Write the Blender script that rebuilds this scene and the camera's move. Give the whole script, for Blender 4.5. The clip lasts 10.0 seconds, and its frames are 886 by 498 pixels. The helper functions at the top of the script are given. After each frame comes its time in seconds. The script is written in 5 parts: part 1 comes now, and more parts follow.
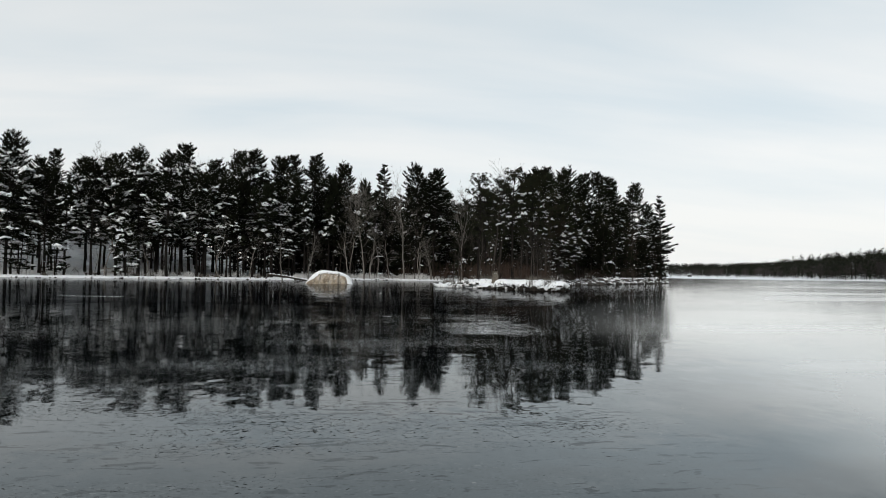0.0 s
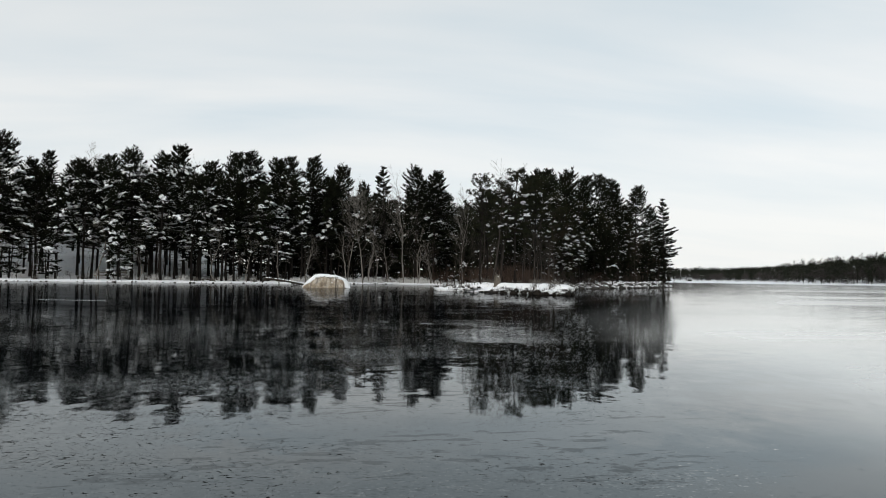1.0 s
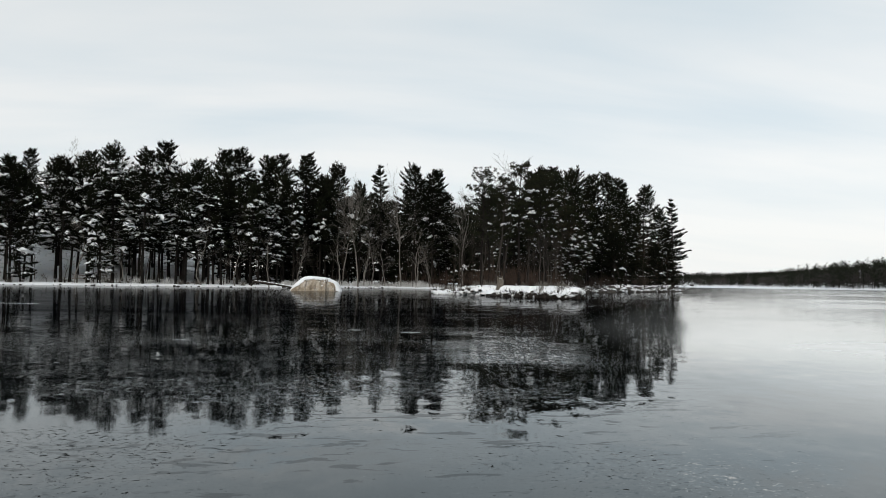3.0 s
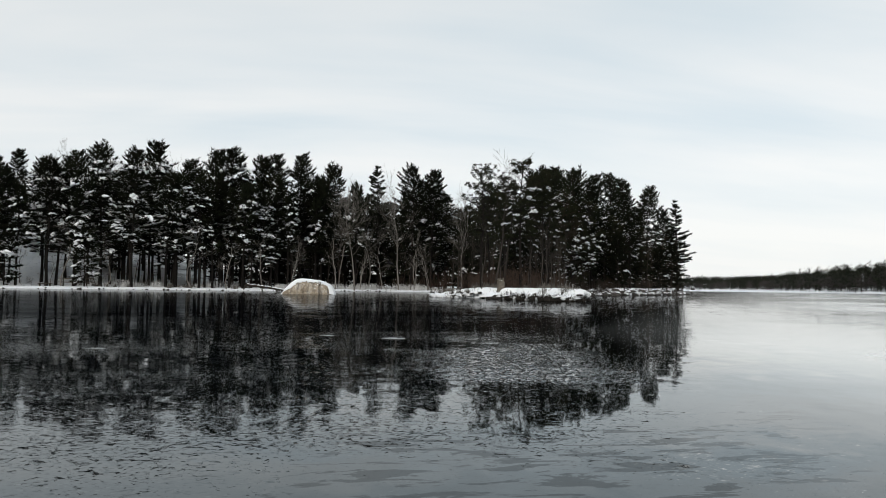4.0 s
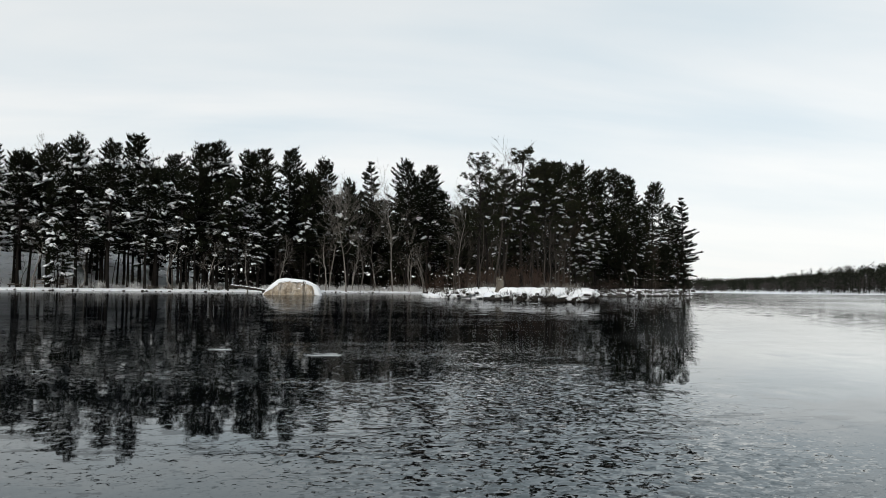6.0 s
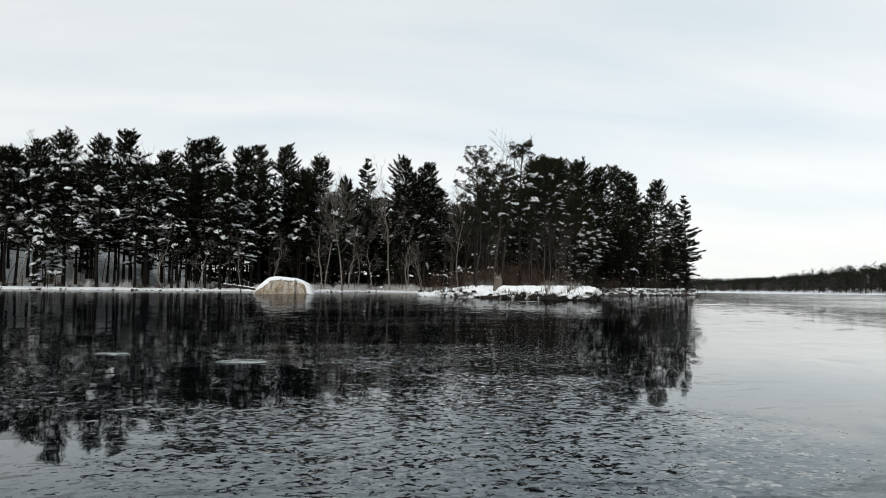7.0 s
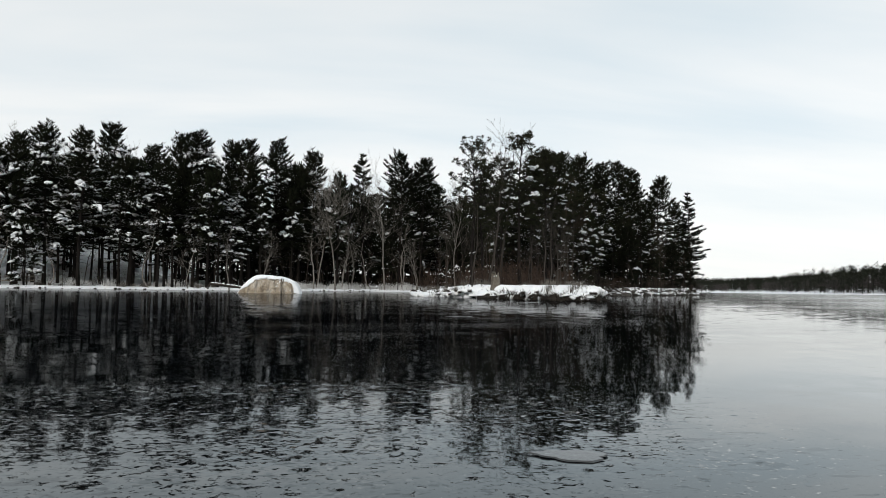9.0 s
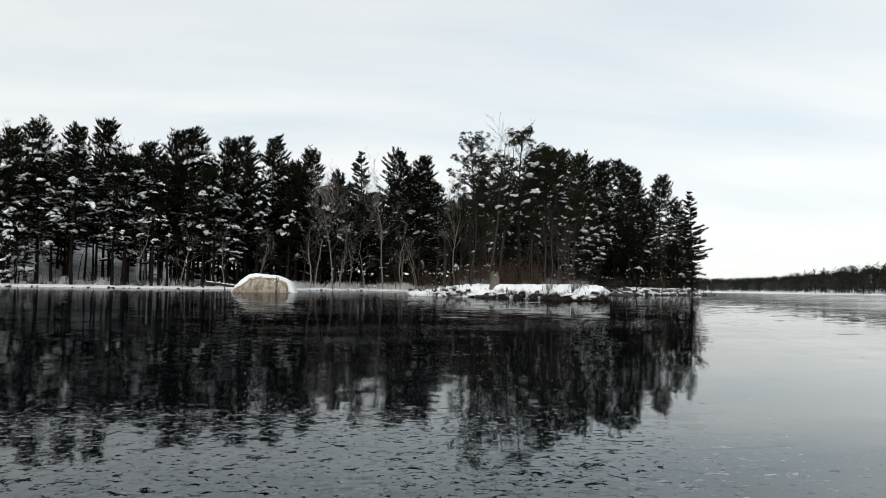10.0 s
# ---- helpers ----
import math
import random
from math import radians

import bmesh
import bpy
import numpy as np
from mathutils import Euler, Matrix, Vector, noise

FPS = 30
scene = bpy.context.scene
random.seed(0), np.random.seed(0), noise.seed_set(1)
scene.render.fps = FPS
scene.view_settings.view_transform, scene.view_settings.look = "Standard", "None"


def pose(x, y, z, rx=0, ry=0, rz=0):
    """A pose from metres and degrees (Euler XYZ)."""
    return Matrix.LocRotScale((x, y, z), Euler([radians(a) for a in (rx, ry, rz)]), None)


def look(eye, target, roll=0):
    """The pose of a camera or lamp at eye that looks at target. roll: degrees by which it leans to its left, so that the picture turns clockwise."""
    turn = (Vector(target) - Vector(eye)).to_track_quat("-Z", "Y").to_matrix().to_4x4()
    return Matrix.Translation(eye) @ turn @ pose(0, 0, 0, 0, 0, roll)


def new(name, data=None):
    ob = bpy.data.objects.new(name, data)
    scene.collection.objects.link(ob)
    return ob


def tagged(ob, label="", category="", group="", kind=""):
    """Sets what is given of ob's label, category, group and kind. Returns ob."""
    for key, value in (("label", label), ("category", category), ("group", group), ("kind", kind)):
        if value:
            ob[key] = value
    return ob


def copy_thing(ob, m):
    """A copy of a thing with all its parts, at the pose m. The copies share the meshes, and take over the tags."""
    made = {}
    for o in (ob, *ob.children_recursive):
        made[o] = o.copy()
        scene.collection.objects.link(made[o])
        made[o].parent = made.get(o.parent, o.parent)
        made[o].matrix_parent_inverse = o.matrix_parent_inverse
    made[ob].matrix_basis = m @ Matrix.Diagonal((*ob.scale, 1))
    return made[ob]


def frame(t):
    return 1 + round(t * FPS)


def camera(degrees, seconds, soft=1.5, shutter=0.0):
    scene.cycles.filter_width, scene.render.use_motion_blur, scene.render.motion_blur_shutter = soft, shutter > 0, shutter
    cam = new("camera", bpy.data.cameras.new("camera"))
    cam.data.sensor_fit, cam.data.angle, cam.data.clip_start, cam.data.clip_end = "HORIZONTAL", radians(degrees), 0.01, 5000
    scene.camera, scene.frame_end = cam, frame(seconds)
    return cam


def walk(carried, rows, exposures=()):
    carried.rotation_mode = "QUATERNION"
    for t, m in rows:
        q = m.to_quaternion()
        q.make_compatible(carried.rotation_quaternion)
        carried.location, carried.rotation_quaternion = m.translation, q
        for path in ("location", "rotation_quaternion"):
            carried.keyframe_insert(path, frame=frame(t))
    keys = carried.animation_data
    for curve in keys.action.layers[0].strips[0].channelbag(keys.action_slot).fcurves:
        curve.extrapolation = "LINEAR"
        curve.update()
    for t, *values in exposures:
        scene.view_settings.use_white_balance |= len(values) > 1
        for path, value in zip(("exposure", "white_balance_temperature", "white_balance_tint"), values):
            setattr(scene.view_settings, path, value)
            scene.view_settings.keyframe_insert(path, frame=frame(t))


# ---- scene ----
cam = camera(62.0, 10.0, soft=0.55)
PATH = [
    (0, (-1.884, 0.563, 1.531), (-1.571, 2.537, 1.593), 0.9),
    (0.5, (-1.789, 1.632, 1.482), (-1.475, 3.606, 1.551), 0.9),
    (1, (-1.622, 2.764, 1.431), (-1.308, 4.738, 1.505), 0.9),
    (1.5, (-1.393, 4.002, 1.382), (-1.079, 5.976, 1.46), 0.9),
    (2, (-1.12, 5.348, 1.318), (-0.808, 7.322, 1.399), 0.9),
    (2.5, (-0.819, 6.768, 1.249), (-0.508, 8.741, 1.332), 0.9),
    (4, (0.167, 11.203, 0.973), (0.478, 13.176, 1.073), 0.8),
    (4.5, (0.439, 12.645, 0.929), (0.751, 14.618, 1.031), 0.7),
    (5, (0.757, 13.985, 0.885), (1.069, 15.957, 0.989), 0.7),
    (5.5, (1.078, 15.219, 0.843), (1.391, 17.191, 0.949), 0.7),
    (7, (2.089, 18.368, 0.631), (2.401, 20.341, 0.738), 0.7),
    (7.5, (2.354, 19.343, 0.646), (2.666, 21.316, 0.753), 0.8),
    (8, (2.589, 20.184, 0.66), (2.902, 22.157, 0.767), 0.8),
    (8.5, (2.791, 20.937, 0.666), (3.103, 22.91, 0.771), 0.8),
    (9, (2.991, 21.638, 0.644), (3.304, 23.61, 0.749), 0.8),
    (9.5, (3.198, 22.28, 0.631), (3.511, 24.252, 0.735), 0.9),
    (10, (3.331, 22.864, 0.621), (3.644, 24.837, 0.725), 0.9),
]
walk(cam, [(t, look(eye, target, roll)) for t, eye, target, roll in PATH],
     exposures=[(0, -0.07), (4, -0.03), (7, 0.03), (10, 0.06)])

# ---- light ----
SUN_EL, SUN_AZ = radians(24), radians(215)     # hazy sun high behind the clouds, over the camera's left shoulder
world = bpy.data.worlds.new("overcast_sky")
scene.world = world
world.use_nodes = True
wn, wl = world.node_tree.nodes, world.node_tree.links
wn.clear()


def wnode(kind, **kw):
    n = wn.new(kind)
    for k, v in kw.items():
        n.inputs[k].default_value = v
    return n


sky = wn.new("ShaderNodeTexSky")
sky.sky_type, sky.sun_disc = "NISHITA", False
sky.sun_elevation, sky.sun_rotation = SUN_EL, SUN_AZ
sky.air_density, sky.dust_density = 1.0, 2.0
coord = wn.new("ShaderNodeTexCoord")
sep = wn.new("ShaderNodeSeparateXYZ")
wl.new(coord.outputs["Generated"], sep.inputs[0])
# layered stratus: long streaks, wider overhead
zc = wnode("ShaderNodeMath"); zc.operation = "MAXIMUM"; zc.inputs[1].default_value = 0.0
wl.new(sep.outputs["Z"], zc.inputs[0])
za = wnode("ShaderNodeMath"); za.operation = "ADD"; za.inputs[1].default_value = 0.16
wl.new(zc.outputs[0], za.inputs[0])
dx = wnode("ShaderNodeMath"); dx.operation = "DIVIDE"
dy = wnode("ShaderNodeMath"); dy.operation = "DIVIDE"
wl.new(sep.outputs["X"], dx.inputs[0]); wl.new(za.outputs[0], dx.inputs[1])
wl.new(sep.outputs["Y"], dy.inputs[0]); wl.new(za.outputs[0], dy.inputs[1])
comb = wn.new("ShaderNodeCombineXYZ")
wl.new(dx.outputs[0], comb.inputs[0]); wl.new(dy.outputs[0], comb.inputs[1])
wmap = wn.new("ShaderNodeMapping")
wmap.inputs["Rotation"].default_value = (0, 0, radians(14))
wmap.inputs["Scale"].default_value = (0.42, 1.25, 1)
wmap.inputs["Location"].default_value = (0.9, 0.55, 0)
wl.new(comb.outputs[0], wmap.inputs["Vector"])
cloud = wnode("ShaderNodeTexNoise", Scale=1.1, Detail=5.0, Roughness=0.5, Distortion=0.25)
wl.new(wmap.outputs[0], cloud.inputs["Vector"])
cramp = wn.new("ShaderNodeValToRGB")
cramp.color_ramp.elements[0].position, cramp.color_ramp.elements[0].color = 0.36, (0.69, 0.775, 0.825, 1)
cramp.color_ramp.elements[1].position, cramp.color_ramp.elements[1].color = 0.60, (0.86, 0.885, 0.89, 1)
wl.new(cloud.outputs["Fac"], cramp.inputs[0])
# thicker haze to the horizon, a little warm
hz = wn.new("ShaderNodeMapRange")
hz.inputs["From Min"].default_value, hz.inputs["From Max"].default_value = 0.0, 0.22
hz.inputs["To Min"].default_value, hz.inputs["To Max"].default_value = 0.75, 0.0
wl.new(sep.outputs["Z"], hz.inputs["Value"])
haze = wn.new("ShaderNodeMix"); haze.data_type = "RGBA"
haze.inputs[7].default_value = (0.90, 0.895, 0.865, 1)
wl.new(hz.outputs[0], haze.inputs[0]); wl.new(cramp.outputs[0], haze.inputs[6])
# the cover thickens upwards
high = wn.new("ShaderNodeMapRange")
high.inputs["From Min"].default_value, high.inputs["From Max"].default_value = 0.12, 0.42
high.inputs["To Min"].default_value, high.inputs["To Max"].default_value = 1.02, 0.88
wl.new(sep.outputs["Z"], high.inputs["Value"])
bg_sky = wnode("ShaderNodeBackground", Strength=0.08)
wl.new(sky.outputs[0], bg_sky.inputs[0])
bg_cloud = wnode("ShaderNodeBackground")
shade = wnode("ShaderNodeMath"); shade.operation = "MULTIPLY"; shade.inputs[1].default_value = 1.09
lake = wnode("ShaderNodeMath"); lake.operation = "MULTIPLY_ADD"; lake.inputs[1].default_value, lake.inputs[2].default_value = 0.07, 1.0
wl.new(sep.outputs["X"], lake.inputs[0])
bright = wnode("ShaderNodeMath"); bright.operation = "MULTIPLY"
wl.new(high.outputs[0], bright.inputs[0]); wl.new(lake.outputs[0], bright.inputs[1])
wl.new(bright.outputs[0], shade.inputs[0]); wl.new(shade.outputs[0], bg_cloud.inputs["Strength"])
wl.new(haze.outputs[2], bg_cloud.inputs[0])
wmix = wnode("ShaderNodeMixShader"); wmix.inputs[0].default_value = 0.93
wl.new(bg_sky.outputs[0], wmix.inputs[1]); wl.new(bg_cloud.outputs[0], wmix.inputs[2])
wout = wn.new("ShaderNodeOutputWorld")
wl.new(wmix.outputs[0], wout.inputs[0])

sun_data = bpy.data.lights.new("sun", "SUN")
sun_data.energy, sun_data.angle, sun_data.color = 1.4, radians(14), (1.0, 0.95, 0.88)
sun = new("sun", sun_data)
sun.matrix_world = look((-120, -170, 95), (0, 60, 0))

# ---- materials ----


class Mat:
    """A small builder of node materials in object coordinates (metres)."""

    def __init__(self, name, rough=0.8, coord="Object", gloss=0.3):
        self.m = bpy.data.materials.new(name)
        self.m.use_nodes = True
        self.n, self.l = self.m.node_tree.nodes, self.m.node_tree.links
        self.b = self.n["Principled BSDF"]
        self.b.inputs["Roughness"].default_value = rough
        self.b.inputs["Specular IOR Level"].default_value = gloss
        self.tc = self.n.new("ShaderNodeTexCoord")
        self.src = self.tc.outputs[coord]

    def mapped(self, scale=(1, 1, 1), rot=(0, 0, 0)):
        mp = self.n.new("ShaderNodeMapping")
        mp.inputs["Scale"].default_value, mp.inputs["Rotation"].default_value = scale, rot
        self.l.new(self.src, mp.inputs["Vector"])
        return mp.outputs[0]

    def noise(self, scale, detail=4, rough=0.55, vec=None, dist=0.0):
        t = self.n.new("ShaderNodeTexNoise")
        t.inputs["Scale"].default_value, t.inputs["Detail"].default_value = scale, detail
        t.inputs["Roughness"].default_value, t.inputs["Distortion"].default_value = rough, dist
        self.l.new(vec or self.src, t.inputs["Vector"])
        return t.outputs["Fac"]

    def ramp(self, fac, stops):
        r = self.n.new("ShaderNodeValToRGB")
        e = r.color_ramp.elements
        while len(e) < len(stops):
            e.new(0.5)
        for s, (p, c) in zip(e, stops):
            s.position = p
            s.color = (*c, 1) if isinstance(c, tuple) else (c, c, c, 1)
        self.l.new(fac, r.inputs[0])
        return r.outputs[0]

    def mix(self, fac, a, b, blend="MIX"):
        x = self.n.new("ShaderNodeMix")
        x.data_type, x.blend_type = "RGBA", blend
        for i, v in ((0, fac), (6, a), (7, b)):
            if isinstance(v, (int, float)):
                x.inputs[i].default_value = v if i == 0 else (v, v, v, 1)
            elif isinstance(v, tuple):
                x.inputs[i].default_value = (*v, 1)
            else:
                self.l.new(v, x.inputs[i])
        return x.outputs[2]

    def math(self, op, a, b=0.0):
        x = self.n.new("ShaderNodeMath")
        x.operation = op
        for i, v in ((0, a), (1, b)):
            if isinstance(v, (int, float)):
                x.inputs[i].default_value = v
            else:
                self.l.new(v, x.inputs[i])
        return x.outputs[0]

    def set(self, name, out):
        self.l.new(out, self.b.inputs[name])

    def bump(self, height, strength=0.4, dist=0.03, after=None):
        u = self.n.new("ShaderNodeBump")
        u.inputs["Strength"].default_value, u.inputs["Distance"].default_value = strength, dist
        self.l.new(height, u.inputs["Height"])
        if after is not None:
            self.l.new(after, u.inputs["Normal"])
        self.l.new(u.outputs[0], self.b.inputs["Normal"])
        return u.outputs[0]

    def random(self):
        return self.n.new("ShaderNodeObjectInfo").outputs["Random"]

    def island(self):
        return self.n.new("ShaderNodeNewGeometry").outputs["Random Per Island"]


def plain(name, dark, light, scale, rough=0.85, bump=0.5, dist=0.02, stretch=(1, 1, 1), vary=0.0):
    m = Mat(name, rough, gloss=0.08)
    v = m.mapped(stretch)
    c = m.ramp(m.noise(scale, 6, 0.65, v), [(0.3, dark), (0.7, light)])
    big = m.ramp(m.noise(scale * 0.13, 3, 0.5, v), [(0.3, 0.72), (0.7, 1.0)])
    c = m.mix(1.0, c, big, "MULTIPLY")
    if vary:
        c = m.mix(1.0, c, m.ramp(m.random(), [(0.0, 1.0 - vary), (1.0, 1.0)]), "MULTIPLY")
    m.set("Base Color", c)
    m.bump(m.noise(scale * 2.2, 5, 0.7, v), bump, dist)
    return m.m


def foliage(name, dark, light, tint):
    m = Mat(name, 0.8, gloss=0.04)
    c = m.ramp(m.island(), [(0.0, dark), (1.0, light)])
    c = m.mix(m.ramp(m.noise(0.5, 2), [(0.45, 0.0), (0.7, 0.7)]), c, tint)
    c = m.mix(1.0, c, m.ramp(m.random(), [(0.0, 0.6), (1.0, 1.1)]), "MULTIPLY")
    m.set("Base Color", c)
    return m.m


def snow_material(name, litter=0.0):
    m = Mat(name, 0.7)
    c = m.ramp(m.noise(0.9, 5, 0.6), [(0.3, (0.82, 0.85, 0.89)), (0.6, (0.91, 0.92, 0.93))])
    if litter:
        spots = m.ramp(m.noise(2.4, 7, 0.75), [(0.58, 0.0), (0.66, litter)])
        c = m.mix(spots, c, (0.16, 0.12, 0.085))
    m.set("Base Color", c)
    m.bump(m.noise(3.0, 6, 0.65), 0.6, 0.08)
    return m.m


def ice_material():
    m = Mat("thin_lake_ice", 0.08)
    xyz = m.n.new("ShaderNodeSeparateXYZ")
    m.l.new(m.src, xyz.inputs[0])
    X, Y = xyz.outputs[0], xyz.outputs[1]
    warp = m.noise(0.03, 3, 0.5)
    # grey frosted ice out in the open lake, snow-covered far out
    # its border follows the reflection's edge; mirrored sky brightness is put into the colour
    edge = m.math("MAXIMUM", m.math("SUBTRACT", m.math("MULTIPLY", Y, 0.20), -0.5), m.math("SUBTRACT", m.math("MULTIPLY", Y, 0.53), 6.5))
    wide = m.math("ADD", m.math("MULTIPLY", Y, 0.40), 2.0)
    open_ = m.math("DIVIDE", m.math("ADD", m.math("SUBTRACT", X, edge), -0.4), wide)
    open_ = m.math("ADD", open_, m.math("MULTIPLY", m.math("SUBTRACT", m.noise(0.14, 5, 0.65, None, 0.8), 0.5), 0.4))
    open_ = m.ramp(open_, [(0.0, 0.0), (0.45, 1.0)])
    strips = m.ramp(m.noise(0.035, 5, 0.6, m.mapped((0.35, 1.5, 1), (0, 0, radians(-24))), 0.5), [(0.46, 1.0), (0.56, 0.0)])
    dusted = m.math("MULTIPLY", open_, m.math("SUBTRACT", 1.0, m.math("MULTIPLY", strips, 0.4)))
    lane = m.math("SUBTRACT", X, m.math("MAXIMUM", m.math("MULTIPLY", Y, 0.2), m.math("SUBTRACT", m.math("MULTIPLY", Y, 0.53), 9.2)))
    # pale colour added right of the mirrored trees, standing in for brighter sky reflection
    sky_pale = m.math("MULTIPLY", m.ramp(m.math("DIVIDE", m.math("ADD", lane, 6.0), 10.0), [(0.64, 0.0), (0.84, 0.30)]), m.ramp(m.math("DIVIDE", Y, 100.0), [(0.12, 0.0), (0.24, 1.0), (0.36, 1.0), (0.46, 0.3)]))
    drift = m.ramp(m.math("DIVIDE", m.math("ADD", Y, m.math("MULTIPLY", warp, 120.0)), 1000.0), [(0.40, 0.0), (0.48, 1.0)])
    # black ice, clear and hard, painted paler further out for the mirrored sky
    skins = m.ramp(m.noise(0.10, 5, 0.6, m.mapped((0.35, 1.0, 1.0), (0, 0, radians(-9))), 0.6), [(0.47, 0.0), (0.62, 1.0)])
    c = m.mix(m.math("MULTIPLY", skins, 0.5), (0.0012, 0.0018, 0.0026), (0.004, 0.005, 0.006))
    c = m.mix(sky_pale, c, (0.62, 0.63, 0.62))
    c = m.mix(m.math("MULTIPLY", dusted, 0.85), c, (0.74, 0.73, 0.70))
    c = m.mix(drift, c, (0.84, 0.86, 0.88))
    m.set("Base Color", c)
    r = m.math("ADD", m.math("MULTIPLY", skins, 0.025), m.math("ADD", m.math("MULTIPLY", dusted, 0.11), m.math("MULTIPLY", drift, 0.6)))
    m.set("Roughness", m.math("ADD", r, 0.030))
    m.b.inputs["IOR"].default_value = 1.5
    m.b.inputs["Specular Tint"].default_value = (0.30, 0.82, 1.0, 1)
    m.b.inputs["Specular IOR Level"].default_value = 0.5
    b = m.bump(m.noise(0.55, 3, 0.5, m.mapped((0.6, 1.4, 1))), 0.02, 0.04)
    # frozen ripples, stronger in some places than in others
    rip = m.n.new("ShaderNodeTexNoise")
    rip.inputs["Scale"].default_value, rip.inputs["Detail"].default_value, rip.inputs["Roughness"].default_value = 1.0, 5.0, 0.62
    m.l.new(m.mapped((3.2, 2.2, 1), (0, 0, radians(-7))), rip.inputs["Vector"])
    lift = m.n.new("ShaderNodeVectorMath")
    lift.operation = "SUBTRACT"
    m.l.new(rip.outputs["Color"], lift.inputs[0])
    lift.inputs[1].default_value = (0.5, 0.5, 0.5)
    flat = m.n.new("ShaderNodeVectorMath")
    flat.operation = "MULTIPLY"
    m.l.new(lift.outputs[0], flat.inputs[0])
    flat.inputs[1].default_value = (0.05, 0.08, 0)
    some = m.n.new("ShaderNodeVectorMath")
    some.operation = "SCALE"
    m.l.new(flat.outputs[0], some.inputs[0])
    m.l.new(m.ramp(m.noise(0.45, 4, 0.6, m.mapped((0.5, 1.2, 1)), 0.5), [(0.40, 0.15), (0.60, 1.0)]), some.inputs["Scale"])
    sway = m.n.new("ShaderNodeVectorMath")
    m.l.new(b, sway.inputs[0])
    m.l.new(some.outputs[0], sway.inputs[1])
    b = sway.outputs[0]
    # thin leaf-shaped flakes frozen in, each tilted its own way; thick in places, sparse elsewhere
    young = m.math("SUBTRACT", 1.0, m.math("MAXIMUM", open_, drift))
    patch = m.math("POWER", m.math("ADD", m.math("POWER", m.math("DIVIDE", m.math("SUBTRACT", X, 3.0), 2.1), 2.0), m.math("POWER", m.math("DIVIDE", m.math("SUBTRACT", Y, 20.8), 4.2), 2.0)), 0.5)
    patch = m.ramp(m.math("ADD", patch, m.math("MULTIPLY", m.math("SUBTRACT", m.noise(0.5, 4, 0.6), 0.5), 1.6)), [(0.55, 0.34), (0.95, 0.0)])
    belts = m.ramp(m.noise(0.30, 4, 0.6, m.mapped((0.5, 1.2, 1), (0, 0, radians(-8))), 0.6), [(0.42, 0.01), (0.60, 0.24)])
    cover = m.math("MULTIPLY", m.math("ADD", patch, belts), m.math("ADD", m.math("MULTIPLY", young, 1.1), -0.1))
    cover = m.math("MULTIPLY", cover, m.ramp(m.math("DIVIDE", m.math("ADD", lane, 3.0), 6.0), [(0.36, 1.0), (0.60, 0.0)]))
    for turn, size, share, tilt in ((0.45, (15.0, 17.0, 1), 0.40, 0.15), (-0.5, (34.0, 36.0, 1), 0.50, 0.15), (0.1, (2.4, 5.5, 1), 0.15, 0.03)):
        bend = m.n.new("ShaderNodeTexNoise")
        bend.inputs["Scale"].default_value, bend.inputs["Detail"].default_value, bend.inputs["Roughness"].default_value = size[0] * 0.6, 5.0, 0.65
        m.l.new(m.src, bend.inputs["Vector"])
        off = m.n.new("ShaderNodeVectorMath")
        off.operation = "MULTIPLY_ADD"
        m.l.new(bend.outputs["Color"], off.inputs[0])
        off.inputs[1].default_value = (2.6 / size[0], 2.6 / size[1], 0)
        m.l.new(m.src, off.inputs[2])
        mp = m.n.new("ShaderNodeMapping")
        mp.inputs["Rotation"].default_value, mp.inputs["Scale"].default_value = (0, 0, turn), size
        m.l.new(off.outputs[0], mp.inputs["Vector"])
        cell = m.n.new("ShaderNodeTexVoronoi")
        cell.inputs["Scale"].default_value = 1.0
        m.l.new(mp.outputs[0], cell.inputs["Vector"])
        rgb = m.n.new("ShaderNodeSeparateColor")
        m.l.new(cell.outputs["Color"], rgb.inputs[0])
        ragged = m.noise(size[0] * 0.9, 6, 0.72, m.mapped((0.8, size[1] / size[0], 1), (0, 0, turn)), 0.4)
        there = m.ramp(m.math("ADD", ragged, m.math("MULTIPLY", cover, share)), [(0.625, 0.0), (0.665, 1.0)])
        push = m.n.new("ShaderNodeCombineXYZ")
        m.l.new(m.math("MULTIPLY", m.math("MULTIPLY", m.math("SUBTRACT", rgb.outputs[0], 0.5), tilt), there), push.inputs[0])
        m.l.new(m.math("MULTIPLY", m.math("MULTIPLY", m.math("SUBTRACT", rgb.outputs[1], 0.5), tilt), there), push.inputs[1])
        total = m.n.new("ShaderNodeVectorMath")
        m.l.new(b, total.inputs[0])
        m.l.new(push.outputs[0], total.inputs[1])
        final = m.n.new("ShaderNodeVectorMath")
        final.operation = "NORMALIZE"
        m.l.new(total.outputs[0], final.inputs[0])
        b = final.outputs[0]
    m.l.new(b, m.b.inputs["Normal"])
    # dark mixed into the surface for dimmer reflections of the wood, more towards the shore
    mirror_dim = m.n.new("ShaderNodeBsdfDiffuse")
    mirror_dim.inputs["Color"].default_value = (0.0012, 0.0014, 0.0018, 1)
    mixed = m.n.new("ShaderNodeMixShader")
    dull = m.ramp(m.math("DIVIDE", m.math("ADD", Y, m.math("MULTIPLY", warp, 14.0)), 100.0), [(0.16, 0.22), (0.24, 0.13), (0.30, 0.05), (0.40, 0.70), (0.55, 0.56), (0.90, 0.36)])
